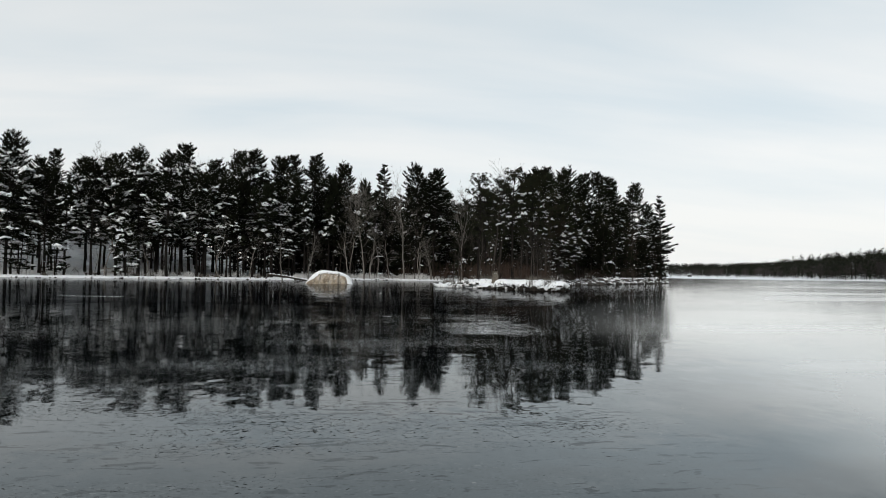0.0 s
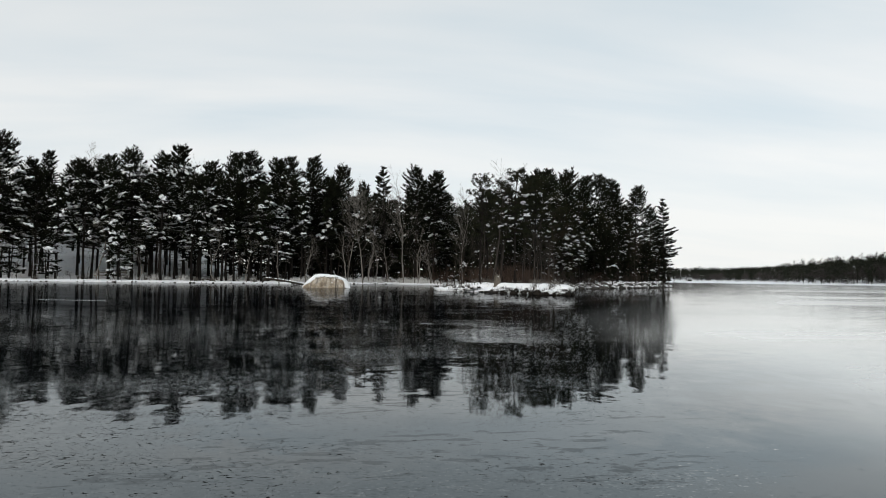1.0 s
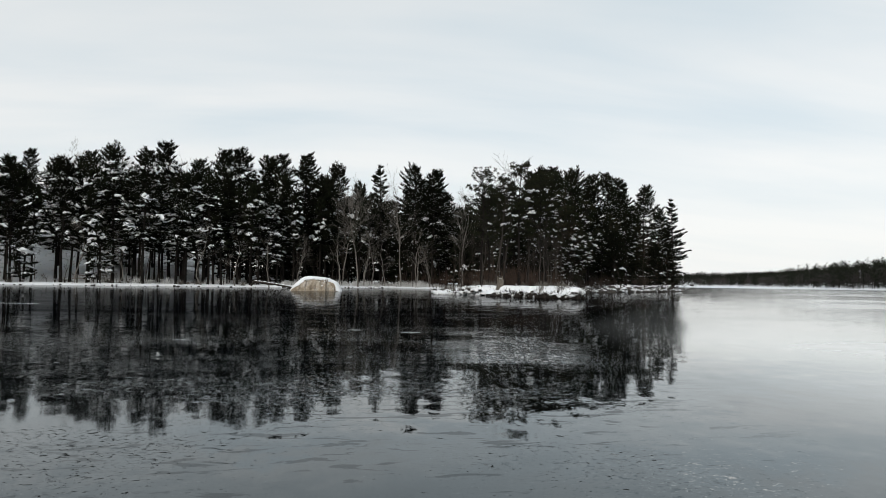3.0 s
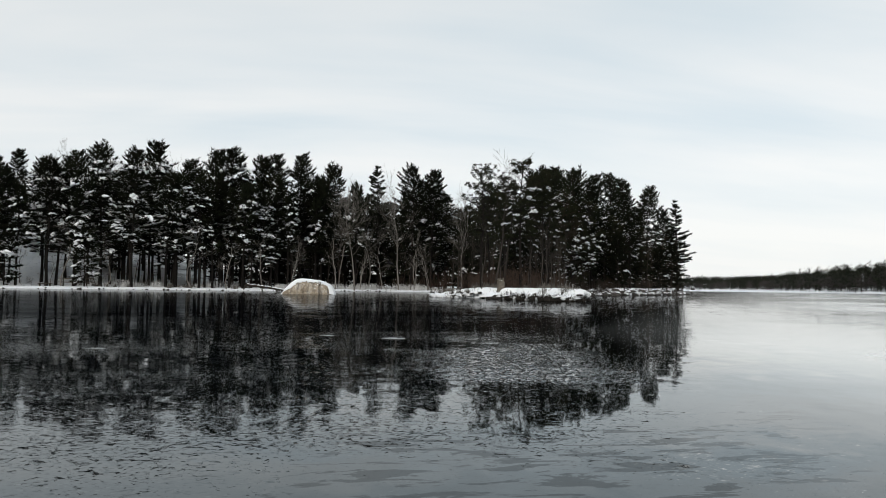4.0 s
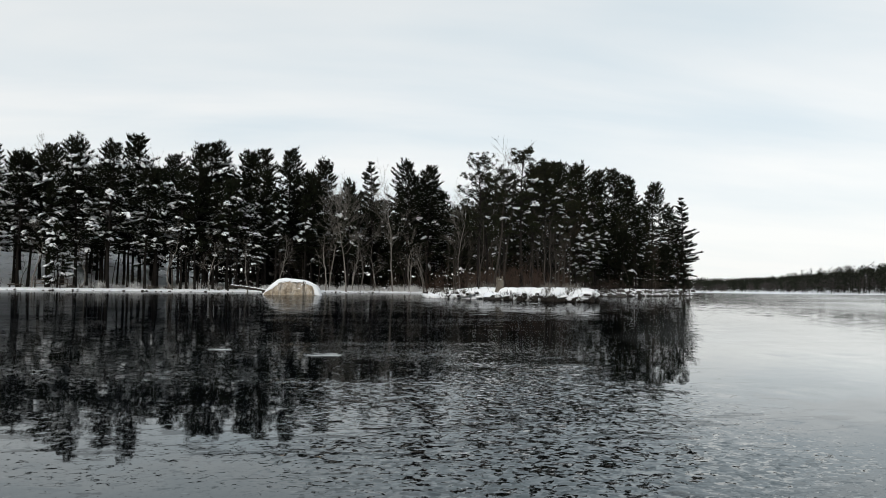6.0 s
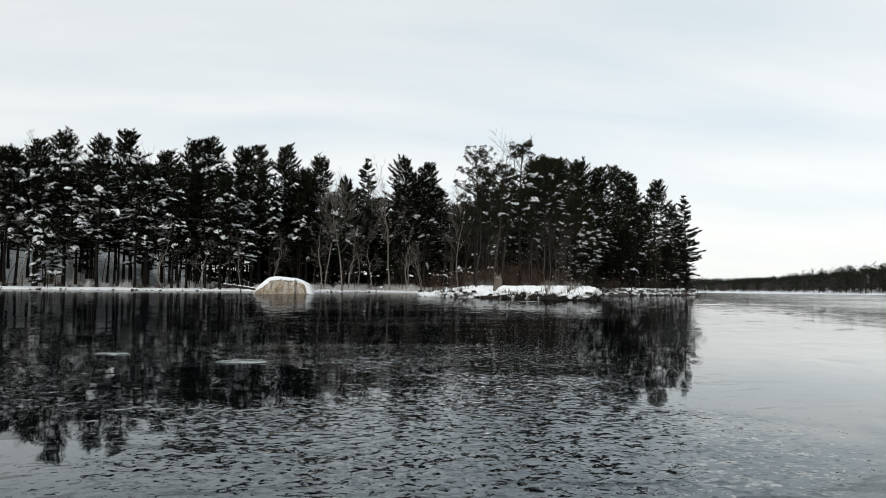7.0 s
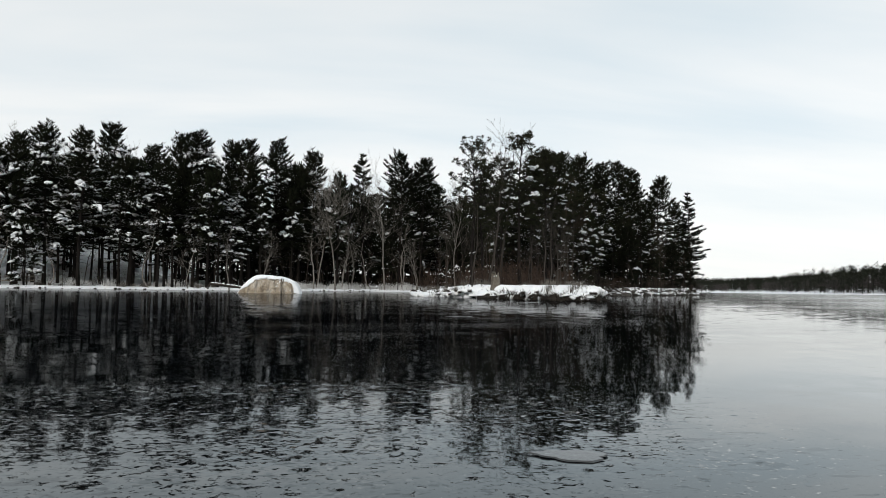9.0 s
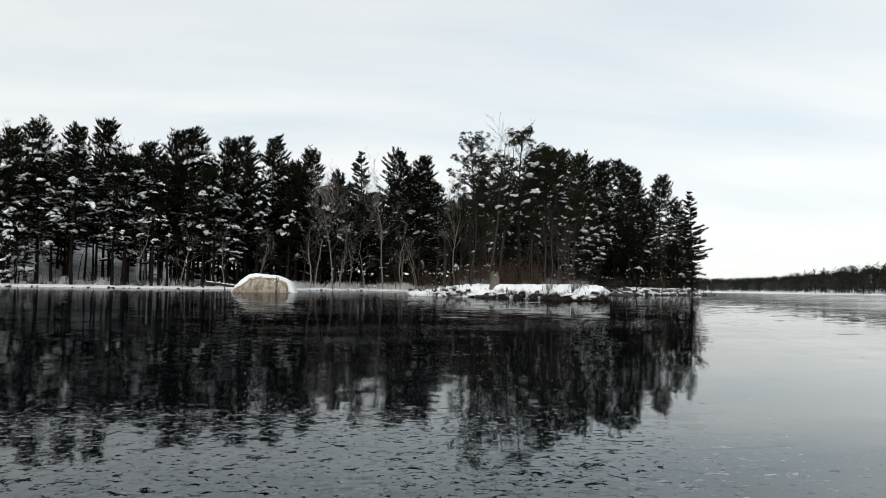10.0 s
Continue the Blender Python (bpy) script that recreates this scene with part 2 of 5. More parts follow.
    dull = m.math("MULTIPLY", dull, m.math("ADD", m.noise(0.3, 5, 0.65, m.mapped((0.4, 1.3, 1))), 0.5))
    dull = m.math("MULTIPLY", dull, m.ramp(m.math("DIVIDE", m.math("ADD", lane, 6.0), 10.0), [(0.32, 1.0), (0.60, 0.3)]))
    # ragged flakes, dimmed in the surface mix for the dark their tilt mirrors
    wet = m.noise(3.4, 6, 0.66, m.mapped((0.62, 1.7, 1), (0, 0, radians(-11))), 0.5)
    near = m.ramp(m.noise(0.42, 4, 0.6, m.mapped((0.45, 1.1, 1), (0, 0, radians(6))), 0.4), [(0.40, 0.02), (0.62, 0.16)])
    wet = m.ramp(m.math("ADD", wet, near), [(0.665, 0.0), (0.70, 0.42)])
    wet = m.math("MULTIPLY", wet, m.ramp(m.math("DIVIDE", m.math("ADD", lane, 3.0), 6.0), [(0.36, 1.0), (0.62, 0.12)]))
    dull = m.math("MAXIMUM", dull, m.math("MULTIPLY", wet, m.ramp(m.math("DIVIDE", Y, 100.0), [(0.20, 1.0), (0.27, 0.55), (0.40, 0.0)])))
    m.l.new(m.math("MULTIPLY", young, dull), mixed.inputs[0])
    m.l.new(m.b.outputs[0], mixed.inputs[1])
    m.l.new(mirror_dim.outputs[0], mixed.inputs[2])
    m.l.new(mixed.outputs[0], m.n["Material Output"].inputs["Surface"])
    return m.m


def granite_material():
    m = Mat("granite", 0.85)
    base = m.ramp(m.noise(1.3, 6, 0.65), [(0.32, (0.17, 0.125, 0.085)), (0.48, (0.46, 0.385, 0.295)), (0.66, (0.70, 0.64, 0.56))])
    streak = m.ramp(m.noise(1.0, 4, 0.6, m.mapped((2.6, 2.6, 0.25))), [(0.50, 0.0), (0.66, 0.85)])
    c = m.mix(streak, base, (0.10, 0.085, 0.07))
    grain = m.ramp(m.noise(26, 4, 0.7), [(0.35, 0.45), (0.6, 1.1)])
    m.set("Base Color", m.mix(1.0, c, grain, "MULTIPLY"))
    m.bump(m.noise(3.5, 9, 0.72), 1.0, 0.12)
    return m.m


M_SNOW = snow_material("snow")
M_GROUND = snow_material("snow_ground", 0.7)
M_ICE = ice_material()
M_GRANITE = granite_material()
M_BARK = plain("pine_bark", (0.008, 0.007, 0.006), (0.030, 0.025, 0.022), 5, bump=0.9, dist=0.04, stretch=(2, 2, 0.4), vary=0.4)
M_GREYBARK = plain("grey_bark", (0.026, 0.022, 0.019), (0.098, 0.086, 0.074), 6, bump=0.6, dist=0.02, stretch=(2, 2, 0.5), vary=0.5)
M_PALEBARK = plain("pale_bark", (0.15, 0.135, 0.12), (0.40, 0.37, 0.335), 6, bump=0.5, dist=0.02, stretch=(2, 2, 0.5), vary=0.4)
M_TWIG = plain("twigs", (0.030, 0.024, 0.020), (0.095, 0.078, 0.064), 3, bump=0.2, vary=0.4)
M_RUSTY = plain("rusty_brush", (0.032, 0.021, 0.016), (0.092, 0.062, 0.046), 3, bump=0.2, vary=0.3)
M_GRASS = plain("dead_grass", (0.09, 0.08, 0.07), (0.26, 0.24, 0.21), 4, bump=0.2, vary=0.3)
M_FROSTGRASS = plain("frosted_grass", (0.60, 0.59, 0.57), (0.93, 0.93, 0.92), 4, bump=0.2, vary=0.3)
M_ROCK = plain("shore_stone", (0.045, 0.042, 0.040), (0.17, 0.155, 0.14), 4, bump=0.8, dist=0.05, vary=0.5)
M_WOOD = plain("weathered_wood", (0.10, 0.085, 0.07), (0.27, 0.23, 0.18), 6, bump=0.5, stretch=(0.4, 3, 3), vary=0.3)
M_DEADWOOD = plain("dead_wood", (0.06, 0.052, 0.042), (0.26, 0.23, 0.19), 9, bump=0.6, stretch=(3, 3, 0.4))
M_DARKWOOD = plain("wet_wood", (0.025, 0.022, 0.020), (0.07, 0.06, 0.05), 6, bump=0.4, stretch=(0.4, 3, 3))
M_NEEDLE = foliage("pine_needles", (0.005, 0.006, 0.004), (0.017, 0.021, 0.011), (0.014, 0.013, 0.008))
M_PITCH = foliage("olive_needles", (0.008, 0.010, 0.006), (0.032, 0.036, 0.018), (0.030, 0.025, 0.014))
M_FARTREE = foliage("far_needles", (0.008, 0.010, 0.007), (0.022, 0.026, 0.017), (0.020, 0.018, 0.014))
M_FARBARE = plain("far_bare_crowns", (0.034, 0.030, 0.029), (0.080, 0.070, 0.066), 0.5, bump=0.0)

# ---- mesh helpers ----


class Geo:
    """Collects vertices and faces for one mesh."""

    def __init__(self):
        self.v, self.f, self.k = [], [], 0

    def add(self, verts, faces):
        self.v.append(np.asarray(verts, float).reshape(-1, 3))
        k = self.k
        if isinstance(faces, np.ndarray):
            self.f.extend((faces + k).tolist())
        else:
            self.f.extend([tuple(int(i) + k for i in f) for f in faces])
        self.k += len(self.v[-1])

    def tube(self, pts, radii, sides=6, cap=True):
        pts = np.asarray(pts, float)
        n = len(pts)
        tan = np.gradient(pts, axis=0)
        ang = np.arange(sides) * 2 * np.pi / sides
        ref = np.array([0.0, 0.0, 1.0]) if abs(tan[0][2]) < 0.8 * np.linalg.norm(tan[0]) else np.array([1.0, 0.0, 0.0])
        verts = []
        for p, t, r in zip(pts, tan, radii):
            a = np.cross(t, ref); a /= np.linalg.norm(a) + 1e-9
            b = np.cross(t, a); b /= np.linalg.norm(b) + 1e-9
            verts.append(p + r * (np.cos(ang)[:, None] * a + np.sin(ang)[:, None] * b))
        faces = [(i * sides + j, i * sides + (j + 1) % sides, (i + 1) * sides + (j + 1) % sides, (i + 1) * sides + j)
                 for i in range(n - 1) for j in range(sides)]
        if cap:
            faces += [tuple(range(sides))[::-1], tuple((n - 1) * sides + j for j in range(sides))]
        self.add(np.concatenate(verts), faces)

    def blades(self, c, d, w):
        """Slim triangles: base points c, vectors d to the tip, half-width vectors w."""
        n = len(c)
        v = np.empty((n, 3, 3))
        v[:, 0], v[:, 1], v[:, 2] = c - w, c + w, c + d
        k = self.k
        self.v.append(v.reshape(-1, 3))
        self.f.extend((k + 3 * i, k + 3 * i + 1, k + 3 * i + 2) for i in range(n))
        self.k += 3 * n

    def lump(self, c, ax, ay, az, rng, sides=7, rough=0.25):
        """A pillow-shaped lump: half axes ax, ay (vectors), height az above and a little below c."""
        c, ax, ay = np.asarray(c, float), np.asarray(ax, float), np.asarray(ay, float)
        ang = np.arange(sides) * 2 * np.pi / sides
        verts, up = [], np.array([0, 0, 1.0])
        for rad, h in ((0.75, -0.35), (1.0, 0.0), (0.62, 0.75)):
            k = rad * (1 + rough * (rng.random(sides) - 0.5) * 2)
            verts.append(c + np.outer(k * np.cos(ang), ax) + np.outer(k * np.sin(ang), ay) + h * az * up)
        verts.append((c + az * up)[None])
        faces = [(i * sides + j, i * sides + (j + 1) % sides, (i + 1) * sides + (j + 1) % sides, (i + 1) * sides + j)
                 for i in range(2) for j in range(sides)]
        faces += [(2 * sides + j, 2 * sides + (j + 1) % sides, 3 * sides) for j in range(sides)]
        faces += [tuple(range(sides))[::-1]]
        self.add(np.concatenate(verts), faces)

    def pad(self, c, ax, ay, az, rng, sides=5, rough=0.5):
        """A light pad of snow: ragged rim, rounded top."""
        ang = np.arange(sides) * 2 * np.pi / sides + rng.random() * 6
        k = 1 + rough * (rng.random(sides) - 0.5) * 2
        rim = c + np.outer(k * np.cos(ang), ax) + np.outer(k * np.sin(ang), ay)
        top = c + (rim - c) * 0.62 + np.array([0, 0, az])
        faces = [(j, (j + 1) % sides, sides + (j + 1) % sides, sides + j) for j in range(sides)]
        self.add(np.concatenate([rim, top]), faces + [tuple(range(sides, 2 * sides)), tuple(range(sides))[::-1]])

    def mesh(self, name, mat, smooth=False):
        me = bpy.data.meshes.new(name)
        me.from_pydata(np.concatenate(self.v).tolist() if self.v else [], [], self.f)
        me.materials.append(mat)
        if smooth:
            me.polygons.foreach_set("use_smooth", [True] * len(me.polygons))
        me.update()
        return me


def part(name, geo, mat, parent, label="", smooth=False):
    ob = new(name, geo.mesh(name, mat, smooth))
    ob.parent = parent
    if label:
        ob["label"] = label
    return ob


def unit(v):
    return v / (np.linalg.norm(v, axis=-1, keepdims=True) + 1e-9)


# ---- the shore ----
SHORE = [(-190, 84), (-120, 92), (-70, 98), (-45, 102), (-30, 104.5), (-20, 106.5), (-10, 109.8), (-2, 114.5), (4, 120), (9, 122.5),
         (16, 119), (19, 108), (17, 96), (13, 86), (9.8, 78), (9.3, 74.6), (11.2, 73.0), (13.4, 69.6), (15.0, 66.4), (16.1, 62.6), (17.3, 61.4),
         (19.0, 62.6), (20.5, 68), (23, 78), (27, 90), (33, 99), (40, 108), (47, 115), (54, 122.5), (60, 130), (63.4, 135.5),
         (63, 142), (56, 152), (40, 165), (10, 190), (-60, 235), (-190, 250)]


SX0, SY0 = np.array(SHORE, float).T
SX1, SY1 = np.array(SHORE[1:] + SHORE[:1], float).T


def shore_distance(x, y):
    """Metres from the waterline, positive on land."""
    x, y = np.asarray(x, float), np.asarray(y, float)
    if x.size == 1:
        ex, ey = SX1 - SX0, SY1 - SY0
        t = np.clip(((x.flat[0] - SX0) * ex + (y.flat[0] - SY0) * ey) / (ex * ex + ey * ey), 0, 1)
        near = np.hypot(x.flat[0] - SX0 - t * ex, y.flat[0] - SY0 - t * ey).min()
        hit = ((SY0 > y.flat[0]) != (SY1 > y.flat[0])) & (x.flat[0] < ex * (y.flat[0] - SY0) / (ey + 1e-12) + SX0)
        return np.full(x.shape, near if hit.sum() % 2 else -near)
    best, inside = np.full(x.shape, 1e9), np.zeros(x.shape, bool)
    for (x0, y0), (x1, y1) in zip(SHORE, SHORE[1:] + SHORE[:1]):
        ex, ey = x1 - x0, y1 - y0
        t = np.clip(((x - x0) * ex + (y - y0) * ey) / (ex * ex + ey * ey), 0, 1)
        best = np.minimum(best, np.hypot(x - x0 - t * ex, y - y0 - t * ey))
        cross = ((y0 > y) != (y1 > y)) & (x < (x1 - x0) * (y - y0) / (y1 - y0 + 1e-12) + x0)
        inside ^= cross
    return np.where(inside, best, -best)


def smooth(a, lo, hi):
    t = np.clip((np.asarray(a, float) - lo) / (hi - lo), 0, 1)
    return t * t * (3 - 2 * t)


def wobble(x, y):
    return (np.sin(x * 1.9 + 1.3 * np.sin(y * 1.1)) + np.sin(y * 2.3 + 1.7 * np.sin(x * 0.8)) + np.sin(x * 4.7 + y * 3.9)) / 3


def land_height(x, y):
    x, y = np.asarray(x, float), np.asarray(y, float)
    d = shore_distance(x, y) + 0.35 * wobble(x * 0.8, y * 0.8)
    z = -0.35 + 0.62 * smooth(d, -0.5, 0.9) + 0.05 * wobble(x * 1.7, y * 1.7) + 0.012 * np.clip(d, 0, 60)
    spit = smooth(x, 10.5, 13.5) * smooth(-y, -92, -80)
    z = z + spit * (0.40 * smooth(d, 0.15, 1.1) + 0.10 * smooth(d, 1, 4))
    z = z + 0.6 * smooth(x, 34, 42) * smooth(d, 0.2, 1.8)
    left = smooth(-x, 14, 42)
    z = z + left * 7.5 * smooth(d, 4, 42) + 2.2 * smooth(d, 8, 50) * smooth(-x, -10, 25)
    return z


def ground_z(x, y):
    return float(land_height(np.array([x]), np.array([y]))[0])


def build_land():
    xs = np.concatenate([np.arange(-190, -46, 4.0), np.arange(-46, 9, 0.8), np.arange(9, 24, 0.4), np.arange(24, 68, 0.8)])
    ys = np.concatenate([np.arange(58, 92, 0.4), np.arange(92, 142, 0.8), np.arange(142, 256, 5.0)])
    gx, gy = np.meshgrid(xs, ys)
    gz, d = land_height(gx, gy), shore_distance(gx, gy)
    w = len(xs)
    keep = d > -3.0
    idx = -np.ones(gx.size, int)
    used = np.zeros(gx.shape, bool)
    cells = keep[:-1, :-1] | keep[1:, :-1] | keep[:-1, 1:] | keep[1:, 1:]
    for sy, sx in ((0, 0), (1, 0), (0, 1), (1, 1)):
        used[sy:used.shape[0] - 1 + sy, sx:used.shape[1] - 1 + sx] |= cells
    idx[used.ravel()] = np.arange(used.sum())
    verts = np.stack([gx.ravel(), gy.ravel(), gz.ravel()], 1)[used.ravel()]
    j, i = np.nonzero(cells)
    a = j * w + i
    g = Geo()
    g.add(verts, np.stack([idx[a], idx[a + 1], idx[a + w + 1], idx[a + w]], 1))
    ob = new("ground", g.mesh("ground", M_GROUND, True))
    tagged(ob, "snow-covered wooded lake shore with leaf litter showing", "shore", kind="structure")


def build_ice():
    g = Geo()
    n, rings = 64, [0, 60, 200, 700, 2400, 4200]
    verts, faces = [(0, 40, 0)], []
    for r in rings[1:]:
        verts += [(r * math.cos(2 * math.pi * k / n), 40 + r * math.sin(2 * math.pi * k / n), 0) for k in range(n)]
    faces += [(0, 1 + k, 1 + (k + 1) % n) for k in range(n)]
    for i in range(len(rings) - 2):
        for k in range(n):
            a, b = 1 + i * n + k, 1 + i * n + (k + 1) % n
            faces.append((a, a + n, b + n, b))
    g.add(verts, faces)
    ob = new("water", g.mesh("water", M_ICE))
    tagged(ob, "dark thin ice on the lake with frosted patches", "lake ice", kind="structure")


build_land()
build_ice()

# ---- trees ----


def pine_parts(seed, height, base, spread, snow=0.3, style="white", lite=False, dust=0.1, dome=0.5):
    """A pine at the origin: tapered trunk with limbs, feathered needle sprays and lying snow."""
    rng = np.random.default_rng(seed)
    wood, needles, lying = Geo(), Geo(), Geo()
    up = np.array([0, 0, 1.0])
    zs = np.linspace(-0.4, height, 9)
    lean = rng.normal(0, 0.012, 2)
    bend = np.cumsum(rng.normal(0, 0.06, (9, 2)), 0)
    axis = np.stack([lean[0] * zs + bend[:, 0], lean[1] * zs + bend[:, 1], zs], 1)
    axis -= axis[0] * [1, 1, 0]
    r0 = 0.0105 * height + 0.03
    wood.tube(axis, np.linspace(r0, 0.025, 9) * np.array([1.25] + [1] * 8), 8)
    lobe, lobe_at = rng.uniform(0.1, 0.3), rng.random() * 6.28
    cs, ds, ws = [], [], []

    def at(z):
        return np.array([np.interp(z, zs, axis[:, k]) for k in range(3)])

    def spray(c, d, length, width):
        n = len(c)
        d = unit(d) * (length * rng.uniform(0.7, 1.3, n))[:, None]
        cs.append(c), ds.append(d)
        ws.append(unit(np.cross(d, rng.normal(0, 1, (n, 3)))) * (width * rng.uniform(0.7, 1.3, n))[:, None])

    first = z = base * height
    while z < height - 0.2:
        u = (z - first) / (height - first)
        if style == "white":
            prof = min(1.0, 0.62 + 1.2 * u) * (1 - u) ** dome + 0.06
            elev, count = -14 + 62 * u ** 1.7, rng.integers(3, 6) + ((1 if lite else 3) if u > 0.62 else 0)
        elif style == "fir":
            prof = 0.95 * min(1.0, 0.6 + 2.5 * u) * (1 - u) ** 0.85 + 0.07
            elev, count = -10 + 34 * u, rng.integers(4, 7)
        else:
            prof = min(1.0, 0.55 + 1.3 * u) * (1 - u ** 2.8) ** 0.55 + 0.08
            elev, count = 4 + 46 * u ** 1.5, rng.integers(3, 5)
        full = rng.uniform(0.72, 1.15)
        for _ in range(count):
            az = rng.random() * 2 * np.pi
            L = spread * prof * full * (rng.uniform(0.62, 1.15) if u < 0.62 else rng.uniform(0.55, 1.0)) * (1 + lobe * math.cos(az - lobe_at))
            L = min(L, 1.05 * spread * prof)
            e = radians(elev + rng.normal(0, 8 if style != "fir" else 4))
            out = np.array([np.cos(az), np.sin(az), 0])
            side = np.cross(out, up)
            start = at(z + rng.uniform(-0.16, 0.16))
            s = np.linspace(0, 1, 5)
            rise = np.sin(e) * s + {"white": 0.16, "fir": 0.13, "pitch": 0.10}[style] * s ** 2.4
            pts = start + L * (np.outer(s * np.cos(e), out) + np.outer(rise, up))
            pts[1:] += rng.normal(0, 0.03 * L, (4, 3))
            wood.tube(pts[[0, 4]] if lite else pts[[0, 2, 4]], np.linspace(0.020 + 0.014 * L, 0.010, 2 if lite else 3), 3, cap=False)
            ahead = unit(pts[-1] - pts[2])
            if style == "pitch":
                # round tufts at the ends of the limb and of its side shoots
                for _ in range(int(2 + 1.5 * L)):
                    q = rng.uniform(0.42, 1.0)
                    lat = rng.normal(0, 0.30) * L * (1.25 - q)
                    c0 = np.array([np.interp(q, s, pts[:, k]) for k in range(3)])
                    c1 = c0 + side * lat + ahead * abs(lat) * 0.5 + up * rng.uniform(0.0, 0.25)
                    if abs(lat) > 0.15:
                        wood.tube([c0 - ahead * 0.2, c1], [0.014, 0.008], 3, cap=False)
                    n = 30
                    v = unit(rng.normal(0, 1, (n, 3)) + ahead * 0.25 + up * 0.30)
                    size = rng.uniform(0.7, 1.3)
                    spray(c1 + v * [0.24, 0.24, 0.13] * size * rng.random((n, 1)) ** 0.5, v, 0.15 * size, 0.042)
            else:
                n = int(L * (9 if lite else 46 if style == "fir" else 28 if u < 0.62 else 22)) + 5
                q = 0.16 + 0.84 * rng.random(n) ** 0.75
                wide = (0.30 * L * (1.12 - q) + 0.10) * (0.8 if style == "fir" else 1.0)
                lat = rng.uniform(-1, 1, n) * wide
                c = np.stack([np.interp(q, s, pts[:, k]) for k in range(3)], 1)
                c += lat[:, None] * side + np.abs(lat)[:, None] * 0.35 * ahead + np.outer(rng.normal(0.03, 0.05, n), up)
                d = ahead * 0.75 + np.outer(0.75 * lat / wide, side) + up * (0.16 + 0.55 * u * (style == "white"))
                d = unit(d) + rng.normal(0, 0.26, (n, 3))
                spray(c, d, 0.37 if not lite else 0.62, 0.062 if not lite else 0.13)
                # a dusting along the sprays
                m = rng.random(n) < dust * 0.30 * (1.2 - abs(u - 0.4))
                if m.any():
                    fd = unit(unit(d[m]) * [1, 1, 0.2] + rng.normal(0, 0.2, (m.sum(), 3))) * rng.uniform(0.22, 0.6, (m.sum(), 1))
                    lying.blades(c[m] + [0, 0, 0.12], fd, unit(np.cross(unit(fd), up) + rng.normal(0, 0.5, (m.sum(), 3))) * rng.uniform(0.025, 0.07, (m.sum(), 1)))
            # snow lies on some limbs of the middle and lower crown
            hold = snow * (1.25 - abs(u - 0.35) * 1.6) * (u < (0.78 if style != "pitch" else 0.66))
            if rng.random() < hold and L > 0.9:
                for q in rng.uniform(0.5, 1.0, rng.integers(1, 3)):
                    p = np.array([np.interp(q, s, pts[:, k]) for k in range(3)]) + side * rng.normal(0, 0.12 * L) + [0, 0, 0.28]
                    droop, big = (rng.uniform(0.2, 0.8), rng.uniform(0.5, 1.25)) if style != "pitch" else (rng.uniform(0.0, 0.4), rng.uniform(0.35, 0.75))
                    for _ in range(rng.integers(5, 10)):
                        o = rng.uniform(-0.45, 0.5) * big
                        pp = p + out * o + side * rng.normal(0, 0.20) * big - [0, 0, max(o, 0) * droop] + rng.normal(0, 0.05, 3)
                        ln = rng.uniform(0.15, 0.42) * big
                        ax = unit(out + side * rng.normal(0, 0.55) - np.array([0, 0, rng.uniform(0.1, 0.4 + droop) if style != "pitch" else rng.normal(0.1, 0.4)]))
                        ay = unit(np.cross(ax, rng.normal(0, 0.35, 3) + [0, 0, 1]))
                        lying.pad(pp, ax * ln, ay * ln * rng.uniform(0.35, 0.8), ln * rng.uniform(0.25, 0.5), rng)
        z += rng.uniform(0.42, 0.72) * {"white": 1.0, "fir": 1.35, "pitch": 1.1}[style] * (1.2 if lite else 1.0) * (1.0 - 0.35 * u)
    # dead limbs on the bare stem
    for _ in range(5 if lite else 10):
        zz = rng.uniform(0.06, max(base, 0.12)) * height
        az, L = rng.random() * 6.28, rng.uniform(0.5, 1.9)
        p = at(zz)
        o = np.array([np.cos(az), np.sin(az), 0])
        wood.tube([p, p + o * L * 0.5 - up * 0.03 * L, p + o * L - up * rng.uniform(-0.1, 0.25) * L], [0.03, 0.02, 0.008], 3, cap=False)
    # the upright leader
    n = 16
    c = at(height) - np.outer(rng.random(n) * 0.6, up) + rng.normal(0, 0.03, (n, 3))
    spray(c, up * 1.0 + rng.normal(0, 0.42, (n, 3)), 0.42, 0.05)
    needles.blades(np.concatenate(cs), np.concatenate(ds), np.concatenate(ws))
    return wood, needles, lying


def pine(seed, height, base, spread, label, mat=None, snow=0.3, style="white", lite=False, dust=None, dome=0.5):
    root = new("pine_tree")
    wood, needles, lying = pine_parts(seed, height, base, spread, snow, style, lite, (0.02 if lite else 0.08 + 0.6 * snow) if dust is None else dust, dome)
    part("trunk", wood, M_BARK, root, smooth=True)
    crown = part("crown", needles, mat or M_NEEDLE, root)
    if lying.k:
        tagged(part("snow", lying, M_SNOW, crown, "clumps of white snow", True), kind="stuff")
    return tagged(root, label, "pine tree", "pines of the wooded point")


